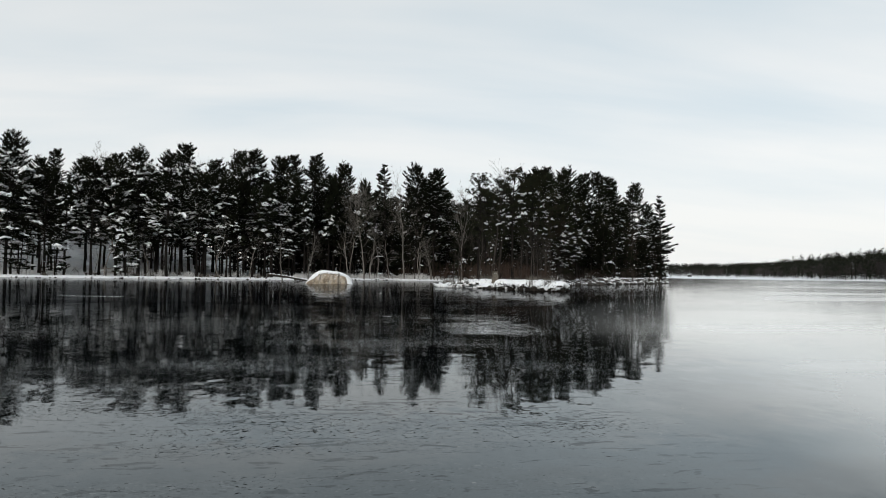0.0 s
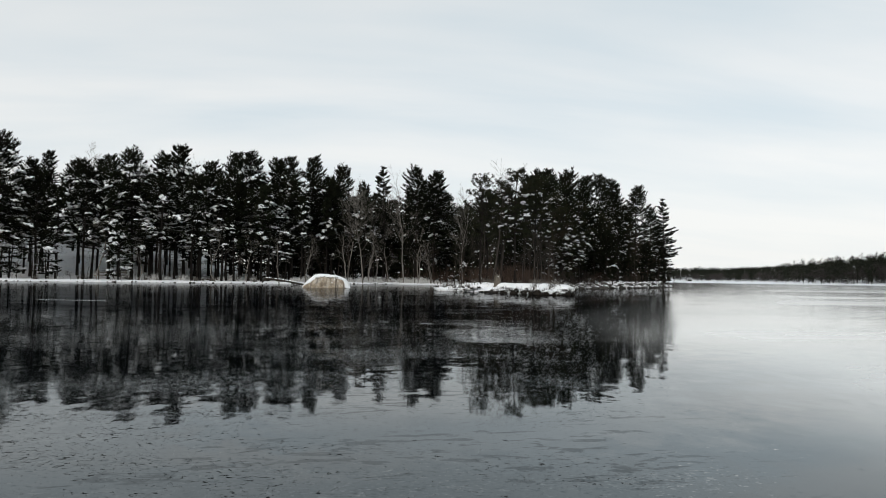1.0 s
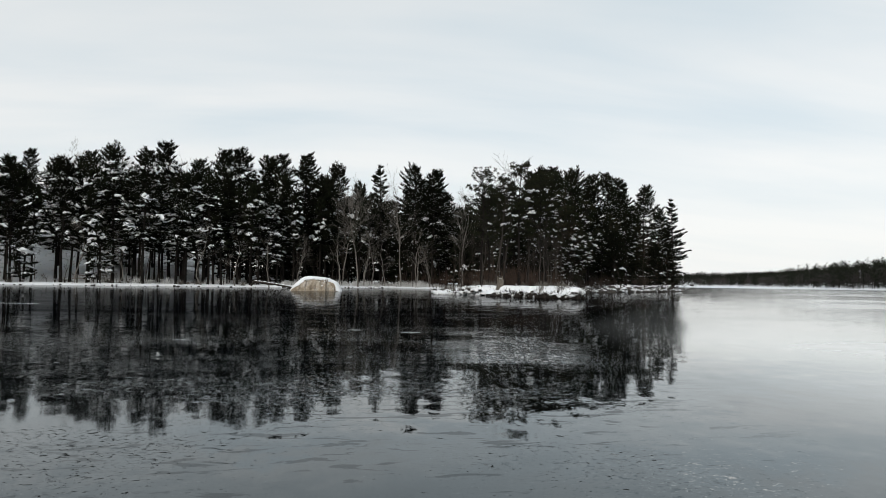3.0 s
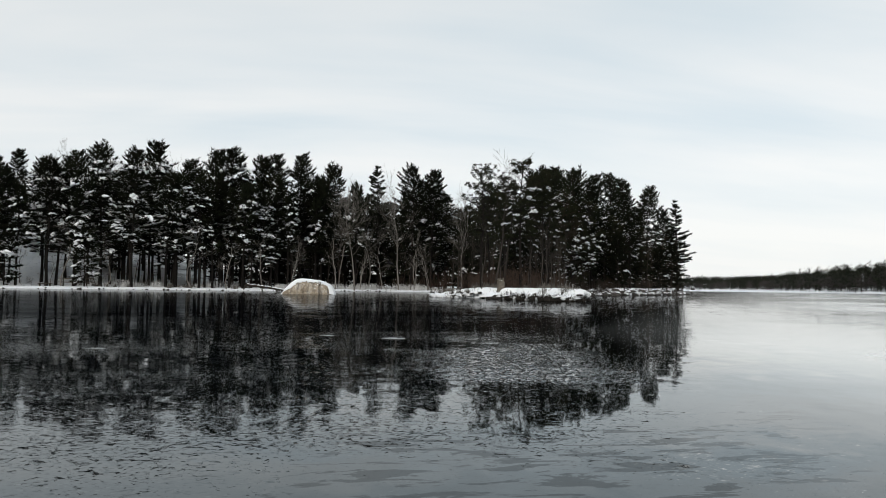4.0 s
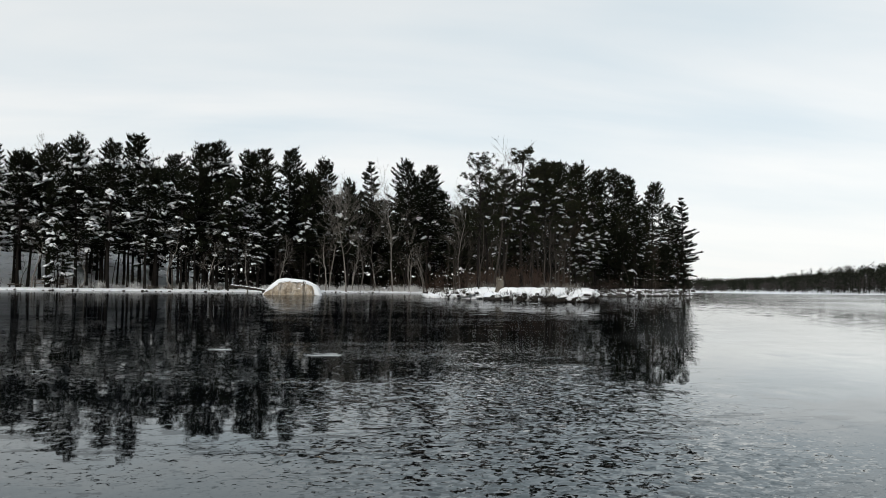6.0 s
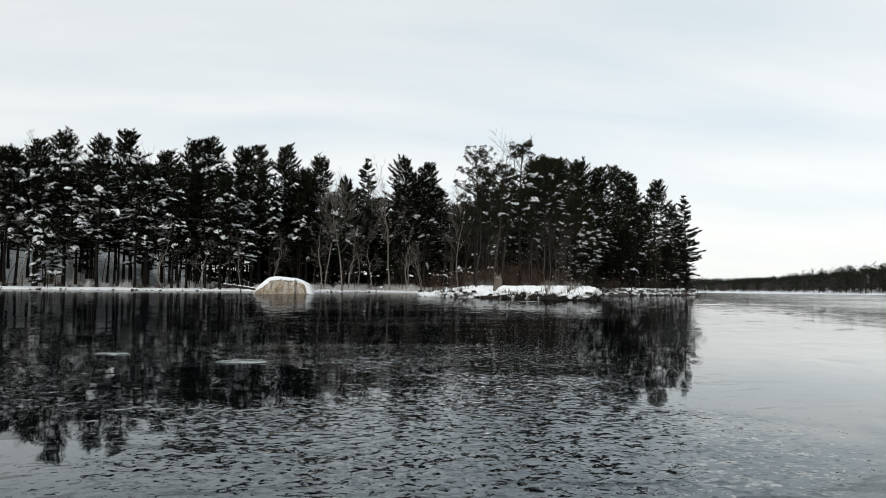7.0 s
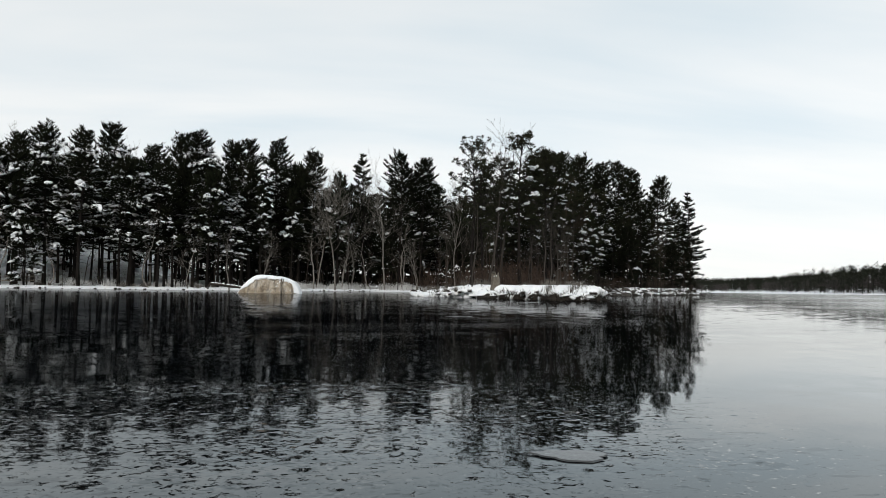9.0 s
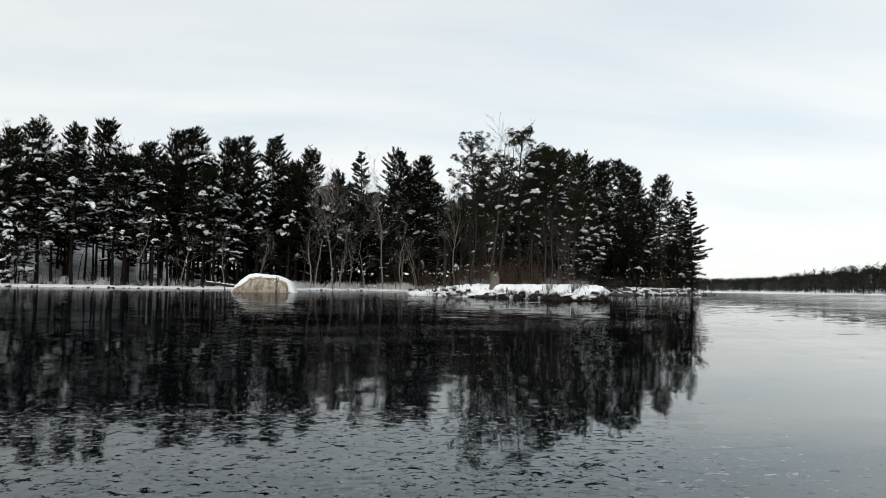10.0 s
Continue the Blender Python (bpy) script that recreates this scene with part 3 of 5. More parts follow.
def grow(geo, rng, p, d, length, radius, depth, spread=0.5, low=0.35, up=0.15, thin=0.009):
    """One crooked limb and, from it, its branches."""
    n = 5 if radius > 0.04 else 3
    pts = [np.array(p, float)]
    v = unit(np.array(d, float))
    for _ in range(n):
        v = unit(v + rng.normal(0, 0.19, 3) + [0, 0, up * 0.3])
        pts.append(pts[-1] + v * length / n)
    end = max(radius * (0.55 if depth else 0.45), thin * 0.7)
    geo.tube(pts, np.linspace(radius, end, n + 1), 6 if radius > 0.06 else 3, cap=False)
    if depth == 0:
        return
    for k in range(rng.integers(3, 5)):
        q = rng.uniform(low, 1.0) if k else 1.0
        i = min(int(q * n), n - 1)
        start = pts[i] + (pts[i + 1] - pts[i]) * (q * n - i)
        side = unit(np.cross(v, rng.normal(0, 1, 3)))
        nd = unit(v + side * (rng.uniform(0.5, 1.1) if k else 0.3) * spread * 1.7 + [0, 0, up])
        grow(geo, rng, start, nd, length * rng.uniform(0.45, 0.72), max(radius * rng.uniform(0.42, 0.62), thin), depth - 1, spread, 0.3, up, thin)


def bare_tree(seed, height, label, mat=None, lean=(0, 0), stems=1, depth=2, spread=0.5, thick=0.006, low=0.35, wander=0.10):
    """A leafless tree: crooked stems that run to the top, ascending limbs and fine twigs."""
    rng = np.random.default_rng(seed)
    g = Geo()
    for k in range(stems):
        v = unit(np.array([lean[0] + rng.normal(0, 0.04 + 0.08 * (stems > 1)), lean[1] + rng.normal(0, 0.04 + 0.08 * (stems > 1)), 1.0]))
        tall = height * (1.0 if k == 0 else rng.uniform(0.6, 0.9))
        pts = [np.array([0.18 * k, 0.12 * k, -0.3])]
        for _ in range(11):
            v = unit(v + rng.normal(0, wander, 3) + [0, 0, 0.14])
            pts.append(pts[-1] + v * tall / 11)
        radii = np.linspace(1, 0.16, 12) * (thick * tall + 0.012)
        g.tube(pts, radii, 7, cap=False)
        for q in np.linspace(low, 0.98, max(int(tall * 1.05), 7)):
            i = min(int(q * 11), 10)
            start = pts[i] + (pts[i + 1] - pts[i]) * (q * 11 - i)
            az = rng.random() * 6.28
            d = unit(np.array([math.cos(az) * spread * 1.5, math.sin(az) * spread * 1.5, rng.uniform(0.5, 1.1)]))
            grow(g, rng, start, d, tall * rng.uniform(0.12, 0.26) * (1.15 - 0.5 * q), max(radii[i] * 0.45, 0.012), depth, spread)
    root = new("bare_tree")
    part("trunk", g, mat or M_GREYBARK, root, smooth=True)
    return tagged(root, label, "bare tree", "leafless trees on the shore")


def plant(ob, x, y, turn=0.0, size=1.0, dz=0.0, first=None):
    """Puts a copy of a tree (or the tree itself the first time) on the ground at x, y."""
    m = pose(x, y, ground_z(x, y) + dz, 0, 0, turn) @ Matrix.Scale(size, 4)
    c = copy_thing(ob, pose(0, 0, 0))
    c.matrix_basis = m
    return c


rng = np.random.default_rng(5)
SNOWY = [pine(11 + i, 18.0, b, s, "tall dark white pine with snow-laden limbs on the shore", snow=(0.68, 0.42, 0.76, 0.54)[i], dust=0.3) for i, (b, s) in
         enumerate([(0.26, 4.5), (0.33, 4.0), (0.25, 4.7), (0.31, 4.2)])]
DARK = [pine(31 + i, 18.0, b, s, "tall dark green white pine with little snow", snow=0.08, style=st, dust=0.2, dome=0.42) for i, (b, s, st) in
        enumerate([(0.28, 4.3, "white"), (0.24, 4.7, "white"), (0.32, 4.0, "white"), (0.16, 4.5, "fir")])]
PITCH = [pine(51 + i, 12.0, b, s, "open-crowned olive green pine with snow clumps", M_PITCH, sn, "pitch") for i, (b, s, sn) in
         enumerate([(0.38, 2.5, 0.36), (0.46, 2.7, 0.14), (0.40, 2.6, 0.40), (0.44, 2.8, 0.16)])]

YOUNG = [pine(71 + i, 9.0, 0.05, s, "young dark pine under the taller trees", snow=sn, lite=True) for i, (s, sn) in enumerate([(2.7, 0.08), (3.1, 0.03)])]
LOW = [pine(61 + i, 7.0, 0.12, 2.4, "low pine bowed under heavy snow near the ice", snow=0.42) for i in range(2)]
FROSTED = [pine(66 + i, 11.0, 0.14, 2.5, "pine thickly covered with snow near the ice", M_PITCH, 0.7, "pitch") for i in range(2)]
BACK = [pine(81 + i, 18.0, 0.25, s, "dark pine deep in the wood", snow=0.02, lite=True) for i, s in enumerate((4.0, 4.5))]
POLE = [pine(91 + i, 15.0, 0.42, s, "slim straight pine with a bare trunk", snow=0.25, lite=True) for i, s in enumerate((2.2, 2.6, 1.9))]

# the tall pines of the skyline: x, y, height of the tip, kind, turn
SKYLINE = [
    (-43.2, 104.6, 18.7, "s"), (-48.0, 135, 21.2, "d"), (-40.5, 125, 18.3, "d"), (-31.0, 110, 17.1, "s"), (-27.9, 109.5, 17.9, "s"),
    (-23.7, 107.6, 17.2, "s"), (-22.4, 117, 19.7, "s"), (-19.9, 124, 18.6, "d"), (-16.2, 121.3, 19.3, "d"), (-12.8, 116.8, 19.4, "s"),
    (-9.3, 122, 19.3, "d"), (-7.2, 122, 19.6, "s"), (-3.8, 124, 19.9, "d"), (1.2, 128, 19.3, "d"), (8.6, 133, 20.5, "f"),
    (13.1, 125, 19.2, "d"), (16.6, 127, 18.9, "d"), (32.5, 115, 17.8, "d"), (38.0, 120, 18.8, "d"), (44.9, 123, 18.8, "d"),
    (29.5, 107, 16.4, "d"), (34.8, 112, 17.2, "d"), (41.3, 121, 18.2, "d"), (53.9, 129.6, 17.6, "d"), (58.0, 132.0, 14.6, "d"), (26.2, 102, 15.4, "d"),
    (-47.0, 112, 15.5, "s"), (-41.0, 110, 16.0, "s"), (-36.0, 113, 16.5, "s"), (-33.8, 108.4, 15.4, "s"), (-44.5, 119, 17.4, "d"), (-38.0, 120, 17.6, "d"),
    (-50.5, 108, 15.2, "s"), (-54.0, 116, 17.0, "d"), (-46.0, 106.5, 15.8, "s"), (-52.0, 112, 16.5, "d"), (-39.5, 107.5, 14.6, "d"), (-57.0, 120, 18.5, "d"), (-34.5, 117, 17.0, "d"), (-37.4, 105.4, 6.4, "n"), (-28.8, 106.6, 7.4, "n"), (-41.8, 105.2, 7.5, "n"), (28.7, 94.8, 10.2, "w"), (31.0, 98.0, 8.6, "w"), (27.0, 92.8, 6.6, "w"), (61.4, 135.5, 8.5, "y"), (62.2, 137.0, 7.0, "y"), (62.0, 137.2, 11.5, "d"), (59.6, 132.2, 8.0, "y"),
    (48.2, 126, 18.5, "d"), (50.2, 131, 17.4, "d"), (62.2, 134.9, 16.8, "f")]
KIND = {"s": SNOWY, "d": DARK[:3], "f": DARK[3:], "p": PITCH, "y": YOUNG, "b": BACK, "t": POLE, "n": LOW, "w": FROSTED}
planted = []


DEEP, SHAPES = [[Geo(), Geo(), Geo()]], {}


def deep_pine(pick, m):
    """Adds one pine to the mass of trees deep in the wood."""
    for o in pick.children_recursive:
        k = 0 if o.name.startswith("trunk") else 1 if o.name.startswith("crown") else 2
        me = o.data
        if me.name not in SHAPES:
            co = np.empty(len(me.vertices) * 3)
            me.vertices.foreach_get("co", co)
            polys = [tuple(p.vertices) for p in me.polygons]
            sizes = sorted({len(p) for p in polys})
            SHAPES[me.name] = co.reshape(-1, 3), [np.array([p for p in polys if len(p) == z]) for z in sizes]
        co, groups = SHAPES[me.name]
        g = DEEP[0][k]
        base = g.k
        g.add(co @ np.array(m.to_3x3()).T + np.array(m.translation), [])
        for faces in groups:
            g.f.extend((faces + base).tolist())


def pine_at(x, y, top, kind, turn, deep=False):
    pick = KIND[kind][int(turn * 7) % len(KIND[kind])]
    z = ground_z(x, y)
    size = (top - z) / {"p": 12.0, "y": 9.0, "t": 15.0, "n": 7.0, "w": 11.0}.get(kind, 18.0)
    if deep:
        deep_pine(pick, pose(x, y, z, 0, 0, turn) @ Matrix.Scale(size, 4))
    else:
        plant(pick, x, y, turn, size)
    planted.append((x, y))


for k, (x, y, top, kind) in enumerate(SKYLINE):
    pine_at(x, y, top, kind, 47.0 * k)
# pines on the spit
for k, (x, y, top, kind) in enumerate([(13.5, 74.0, 10.9, "p"), (17.4, 75.5, 12.1, "p"), (20.6, 79.5, 11.8, "p"), (20.6, 84, 11.6, "p"),
                                       (15.2, 79, 10.2, "p"), (24.5, 91, 13.6, "p"), (30.5, 101, 11.5, "p"), (27.5, 97, 14.5, "d"),
                                       (22.4, 97, 10.5, "d"), (19.5, 90, 12.8, "p")]):
    pine_at(x, y, top, kind, 61.0 * k + 9)


def fill(count, xr, yr, dr, tops, kinds, gap, deep=False):
    """More pines between, kept apart from those that stand already."""
    made = tries = 0
    while made < count and tries < 6000:
        tries += 1
        x, y = rng.uniform(*xr), rng.uniform(*yr)
        d = float(shore_distance(np.array([x]), np.array([y]))[0])
        if -52 < x < -31 and 107.5 < y < 127 and kinds != "t" or not dr[0] < d < dr[1] or any((x - a) ** 2 + (y - b) ** 2 < gap * gap for a, b in planted):
            continue
        pine_at(x, y, min(rng.uniform(*tops), 0.165 * (y - 22)), kinds[rng.integers(len(kinds))], rng.uniform(0, 360), deep)
        made += 1


fill(20, (-50, 18), (106, 140), (6, 22), (16.0, 18.3), "dbs", 2.4)
fill(12, (-46, -8), (100, 130), (2, 10), (12, 15.5), "ssd", 2.4)
fill(40, (-48, 6), (100, 135), (1.5, 14), (11, 15.5), "t", 1.4)
fill(12, (-70, -42), (96, 130), (2, 22), (14, 17.5), "ssd", 3.2)
fill(22, (-46, 20), (104, 150), (8, 26), (13, 17), "sdb", 2.6)
fill(9, (22, 62), (90, 108), (2, 22), (9, 12.5), "dpb", 2.3)
fill(24, (22, 57), (108, 150), (3, 22), (13, 16.5), "ddb", 2.3)
fill(16, (28, 60), (98, 140), (1.2, 6), (7, 12.5), "dpy", 2.2)
fill(38, (26, 63), (98, 145), (1.2, 14), (5.0, 10.5), "y", 1.8, True)
fill(3, (16, 27), (80, 100), (2.0, 8), (8.5, 10.5), "p", 2.4)
fill(18, (-8, 24), (116, 160), (9, 36), (8, 14), "yyb", 2.6, True)
fill(32, (-26, 26), (112, 155), (12, 38), (6.0, 11.5), "y", 2.4, True)
fill(22, (-78, -28), (127, 150), (18, 60), (15.5, 19.5), "bbb", 2.6, True)
fill(28, (-75, 0), (120, 160), (14, 46), (13.5, 18.5), "bby", 2.8, True)
fill(24, (14, 58), (112, 155), (9, 40), (12, 17.0), "bby", 2.6, True)
fill(30, (-34, 34), (138, 172), (22, 56), (5, 9), "y", 2.4, True)
deep_wood = tagged(new("deep_woods"), "dense dark pines deep in the wooded point", "woods", kind="stuff")
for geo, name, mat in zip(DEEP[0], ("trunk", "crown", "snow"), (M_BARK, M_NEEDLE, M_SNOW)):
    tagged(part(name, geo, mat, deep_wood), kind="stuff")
for ob in SNOWY + DARK + PITCH + YOUNG + BACK + POLE + LOW + FROSTED:
    for o in (*ob.children_recursive, ob):
        bpy.data.objects.remove(o)

# ---- boulder ----


def build_boulder():
    """A split granite block: steep broad front, sloping shoulders, snow on top and heaped at one end."""
    root = new("boulder")
    prof = [(-2.62, -0.3), (-2.56, 0.05), (-2.2, 0.50), (-1.75, 0.95), (-1.25, 1.32), (-0.8, 1.42), (0.1, 1.38), (0.95, 1.28), (1.6, 1.10), (1.95, 0.88), (2.15, 0.5), (2.3, -0.3)]
    px, pz = [p[0] for p in prof], [p[1] for p in prof]
    nx, nt = 110, 90
    noise.seed_set(4)
    bm = bmesh.new()
    grid = []
    for i in range(nx + 1):
        x = -2.62 + 4.92 * i / nx
        top = float(np.interp(x, px, pz))
        half = 1.35 * max(1 - (abs(x + 0.12) / 2.56) ** 3.2, 0.0) ** 0.5 + 0.02
        row = []
        for j in range(nt + 1):
            th = math.pi * j / nt
            c, q = math.cos(th), math.sin(th)
            y = -half * math.copysign(abs(c) ** 0.40, c)
            z = -0.35 + (top + 0.35) * q ** 0.36
            if c > 0:
                y += 0.16 * max(z, 0)
                # split planes of the face
                if x < -1.05 - 0.1 * z:
                    y += 0.17
                if x > 1.1 and x < 1.62:
                    y += 0.10
                if abs(x - 1.08) < 0.10:
                    y += 0.30
                if z < 0.22 + 0.2 * math.sin(x * 3.1) and 0.2 < x < 1.05:
                    y += 0.10
            p = Vector((x, y, z))
            k = noise.fractal(p * 0.9, 0.9, 2.1, 6) * 0.075 + noise.noise(p * 2.3) * 0.03
            row.append(bm.verts.new(p + Vector((0.3 * k, -k if c > 0 else k, 0.5 * k))))
        grid.append(row)
    for i in range(nx):
        for j in range(nt):
            bm.faces.new((grid[i][j], grid[i + 1][j], grid[i + 1][j + 1], grid[i][j + 1]))
    bm.faces.new([grid[0][j] for j in range(nt + 1)])
    bm.faces.new([grid[nx][j] for j in range(nt, -1, -1)])
    bm.normal_update()
    snow_bm = bm.copy()
    for bmx, name, mat in ((bm, "rock", M_GRANITE), (snow_bm, "snow", M_SNOW)):
        if name == "snow":
            gone = []
            for f in bmx.faces:
                c = f.calc_center_median()
                w = noise.noise(c * 2.1) * 0.16
                edge = float(np.interp(c.x, px, pz))
                on_top = f.normal.z + 0.6 * w > 0.50 and c.z > 0.2 or c.z > edge - 0.10 + 0.5 * w
                heap = c.x + w * 0.6 > 1.92 - 0.10 * c.z and c.z > -0.1
                rock = float(np.interp(c.x, (-2.62, -1.2, -1.05), (0.0, 0.86, 1.22)))
                ledge = c.x < -1.05 and c.z > rock + 0.6 * w
                if not (on_top or heap or ledge):
                    gone.append(f)
            bmesh.ops.delete(bmx, geom=gone, context="FACES")
            for v in bmx.verts:
                v.co += Vector((0.02, -0.02, 0.01))
                if v.co.x > 1.7:
                    v.co.x += 0.24 * smooth(v.co.x, 1.7, 2.2) * float(np.clip(1 - 0.8 * v.co.z, 0, 1))
                    v.co.y -= 0.08
        me = bpy.data.meshes.new(name)
        bmx.to_mesh(me)
        bmx.free()
        me.materials.append(mat)
        me.polygons.foreach_set("use_smooth", [True] * len(me.polygons))
        ob = new(name, me)
        ob.parent = root
        if name == "snow":
            ob["label"] = "white snow cap"
            so = ob.modifiers.new("thick", "SOLIDIFY")
            so.thickness, so.offset = 0.07, 1.0
            so.use_even_offset = False
            su = ob.modifiers.new("round", "SMOOTH")
            su.factor, su.iterations = 0.5, 3
    root.matrix_basis = pose(-1.45, 83.6, 0.0, 0, 0, -4)
    tagged(root, "large tan granite boulder with a snow cap in the ice", "boulder")


build_boulder()

# ---- leafless trees and brush ----


def scatter(count, xr, yr, dr, gap=1.0, taken=None):
    """Places on land between two distances from the water."""
    out, tries = [], 0
    taken = taken if taken is not None else []
    while len(out) < count and tries < 9000:
        tries += 1
        x, y = rng.uniform(*xr), rng.uniform(*yr)
        d = float(shore_distance(np.array([x]), np.array([y]))[0])
        if dr[0] < d < dr[1] and all((x - a) ** 2 + (y - b) ** 2 > gap * gap for a, b in taken):
            out.append((x, y)), taken.append((x, y))
    return out


def spread_out(kinds, places, sizes):
    """Copies of the kinds over the places; the patterns themselves go."""
    for k, (x, y) in enumerate(places):
        plant(kinds[k % len(kinds)], x, y, rng.uniform(0, 360), rng.uniform(*sizes))
    for ob in kinds:
        for o in (*ob.children_recursive, ob):
            bpy.data.objects.remove(o)


# tall fine-twigged trees that rise between the pines
spread_out([bare_tree(100 + i, 16.5, "tall leafless grey tree between the pines", M_PALEBARK, depth=3, spread=0.42, thick=0.008, low=0.4) for i in range(3)],
           [(4.3, 120.7), (2.0, 124), (6.5, 124.5), (-34.5, 122), (-37.5, 128), (-18.5, 118), (21, 124), (-43, 118), (11, 122.5), (-28, 120)], (0.82, 0.90))
# slim saplings in the edge of the wood
spread_out([bare_tree(120 + i, 7.5, "slim leafless sapling at the edge of the wood", M_TWIG, stems=1, depth=2, spread=0.45, low=0.3) for i in range(4)],
           scatter(36, (-44, 18), (102, 130), (0.8, 9), 1.3) + scatter(26, (20, 64), (84, 136), (0.6, 8), 1.4), (0.6, 1.25))
# brown thicket before the pines of the point
spread_out([bare_tree(190 + i, 9.0, "thin brown leafless tree before the pines", M_RUSTY if i else M_TWIG, depth=2, spread=0.6, thick=0.006, low=0.2) for i in range(3)],
           scatter(18, (22, 61), (82, 135), (0.6, 4.5), 1.8), (0.7, 1.15))
# pale bent trees leaning over the water's edge
spread_out([bare_tree(140 + i, 9.0, "pale bent leafless tree leaning towards the ice", M_PALEBARK, lean=(0.10, -0.08), stems=1 + i % 2, depth=2, spread=0.6, thick=0.0105, wander=0.20) for i in range(3)],
           [(8.4, 123.3), (-4.5, 113.8), (1.5, 118.8), (-12.5, 109.7), (13.3, 121.6), (-8.2, 111.4), (-26.5, 106.6), (5.2, 121.8), (-31.5, 106.4), (-16.5, 108.6), (15.2, 120.6)], (0.7, 1.05))
# bare trees on the spit
spread_out([bare_tree(160 + i, 11.5, "tall leafless tree with dead top on the spit", M_GREYBARK, depth=2, spread=0.6, thick=0.009, low=0.5, wander=0.05) for i in range(2)],
           [(15.0, 75.4), (15.9, 76)], (0.94, 0.97))
spread_out([bare_tree(170 + i, 6.0, "thin leafless tree on the snowy spit", M_GREYBARK, stems=1, depth=2, spread=0.5, thick=0.008, low=0.45) for i in range(3)],
           [(11.9, 75.2), (13.0, 71.6), (18.8, 68.5), (19.6, 72), (22.5, 80), (25.5, 88), (17.4, 66.4), (28.8, 95), (21.5, 77)] + scatter(16, (10.5, 24), (66, 88), (0.9, 5), 1.0), (0.6, 1.05))
spread_out([bare_tree(180, 7.0, "thin leafless tree leaning out over the ice", M_TWIG, lean=(0.5, -0.1), depth=2, spread=0.5)],
           [(62.6, 134.6), (62.0, 133.2)], (0.55, 0.7))


def shrub(seed, height, width, stems, mat, label):
    r = np.random.default_rng(seed)
    g = Geo()
    for _ in range(stems):
        a, q = r.random() * 6.28, width * math.sqrt(r.random())
        p = np.array([q * math.cos(a), q * math.sin(a), -0.15])
        d = np.array([p[0] * 0.35 / width, p[1] * 0.35 / width, 1.0]) + r.normal(0, 0.2, 3)
        grow(g, r, p, d, height * r.uniform(0.35, 0.6), 0.016, 2, 0.55, thin=0.006)
    root = new("shrub")
    tagged(part("bush", g, mat, root), kind="stuff")
    return tagged(root, label, "shrub", "brush along the shore")


spread_out([shrub(200 + i, 2.1, 0.9, 7, M_RUSTY, "dense rusty brown leafless shrub on the snow") for i in range(4)],
           scatter(50, (10.5, 28), (66, 96), (1.3, 7), 0.9) + scatter(16, (26, 62), (92, 136), (0.8, 4), 1.5) + scatter(14, (8, 18), (112, 124), (0.8, 6), 1.0), (0.5, 1.6))
spread_out([shrub(220 + i, 1.7, 0.9, 4, M_TWIG, "dark leafless shrub in the snow") for i in range(3)],
           scatter(30, (-46, 10), (102, 126), (0.7, 7), 1.3) + scatter(60, (28, 63), (94, 137), (0.5, 5), 0.9) + scatter(34, (20, 63), (68, 137), (0.1, 0.9), 0.8), (0.6, 1.4))


def grass_clump(seed, height, width, blades, mat, label):
    r = np.random.default_rng(seed)
    g = Geo()
    q = r.normal(0, width * 0.5, (blades, 2))
    c = np.stack([q[:, 0], q[:, 1], np.full(blades, -0.08)], 1)
    d = np.stack([r.normal(0, 0.16, blades), r.normal(0, 0.16, blades), r.uniform(0.6, 1.1, blades)], 1) * height
    a = r.random(blades) * 6.28
    w = np.stack([np.cos(a), np.sin(a), 0 * a], 1) * 0.022
    g.blades(c, d, w)
    root = new("grass_clump")
    tagged(part("tuft", g, mat, root), kind="stuff")
    return tagged(root, label, "dry grass", "dead grass along the shore")


spread_out([grass_clump(240 + i, 1.05, 0.9, 170, M_FROSTGRASS, "pale snow-dusted reed grass at the shore") for i in range(3)],
           scatter(70, (-7, 17), (111, 127), (0.6, 5.5), 0.6) + scatter(6, (-25, -7), (102, 114), (1.2, 6), 1.2), (0.5, 1.05))
spread_out([grass_clump(250 + i, 0.9, 0.6, 110, M_GRASS, "grey dead grass standing in snow") for i in range(2)],
           scatter(22, (-40, -6), (100, 114), (0.9, 6), 1.2) + scatter(26, (10, 20), (62, 78), (0.5, 3), 0.6), (0.4, 0.8))

# ---- the snowy bank: tussocks and stones ----


def stone_mesh(seed, flat=0.6):
    bm = bmesh.new()
    bmesh.ops.create_icosphere(bm, subdivisions=2, radius=1.0)
    for v in bm.verts:
        n = noise.fractal(v.co * 1.1 + Vector((seed * 7.3, 0, 0)), 0.9, 2.0, 4)
        v.co = Vector((v.co.x * 1.25, v.co.y, v.co.z * flat)) * (1 + 0.45 * n)
    return bm


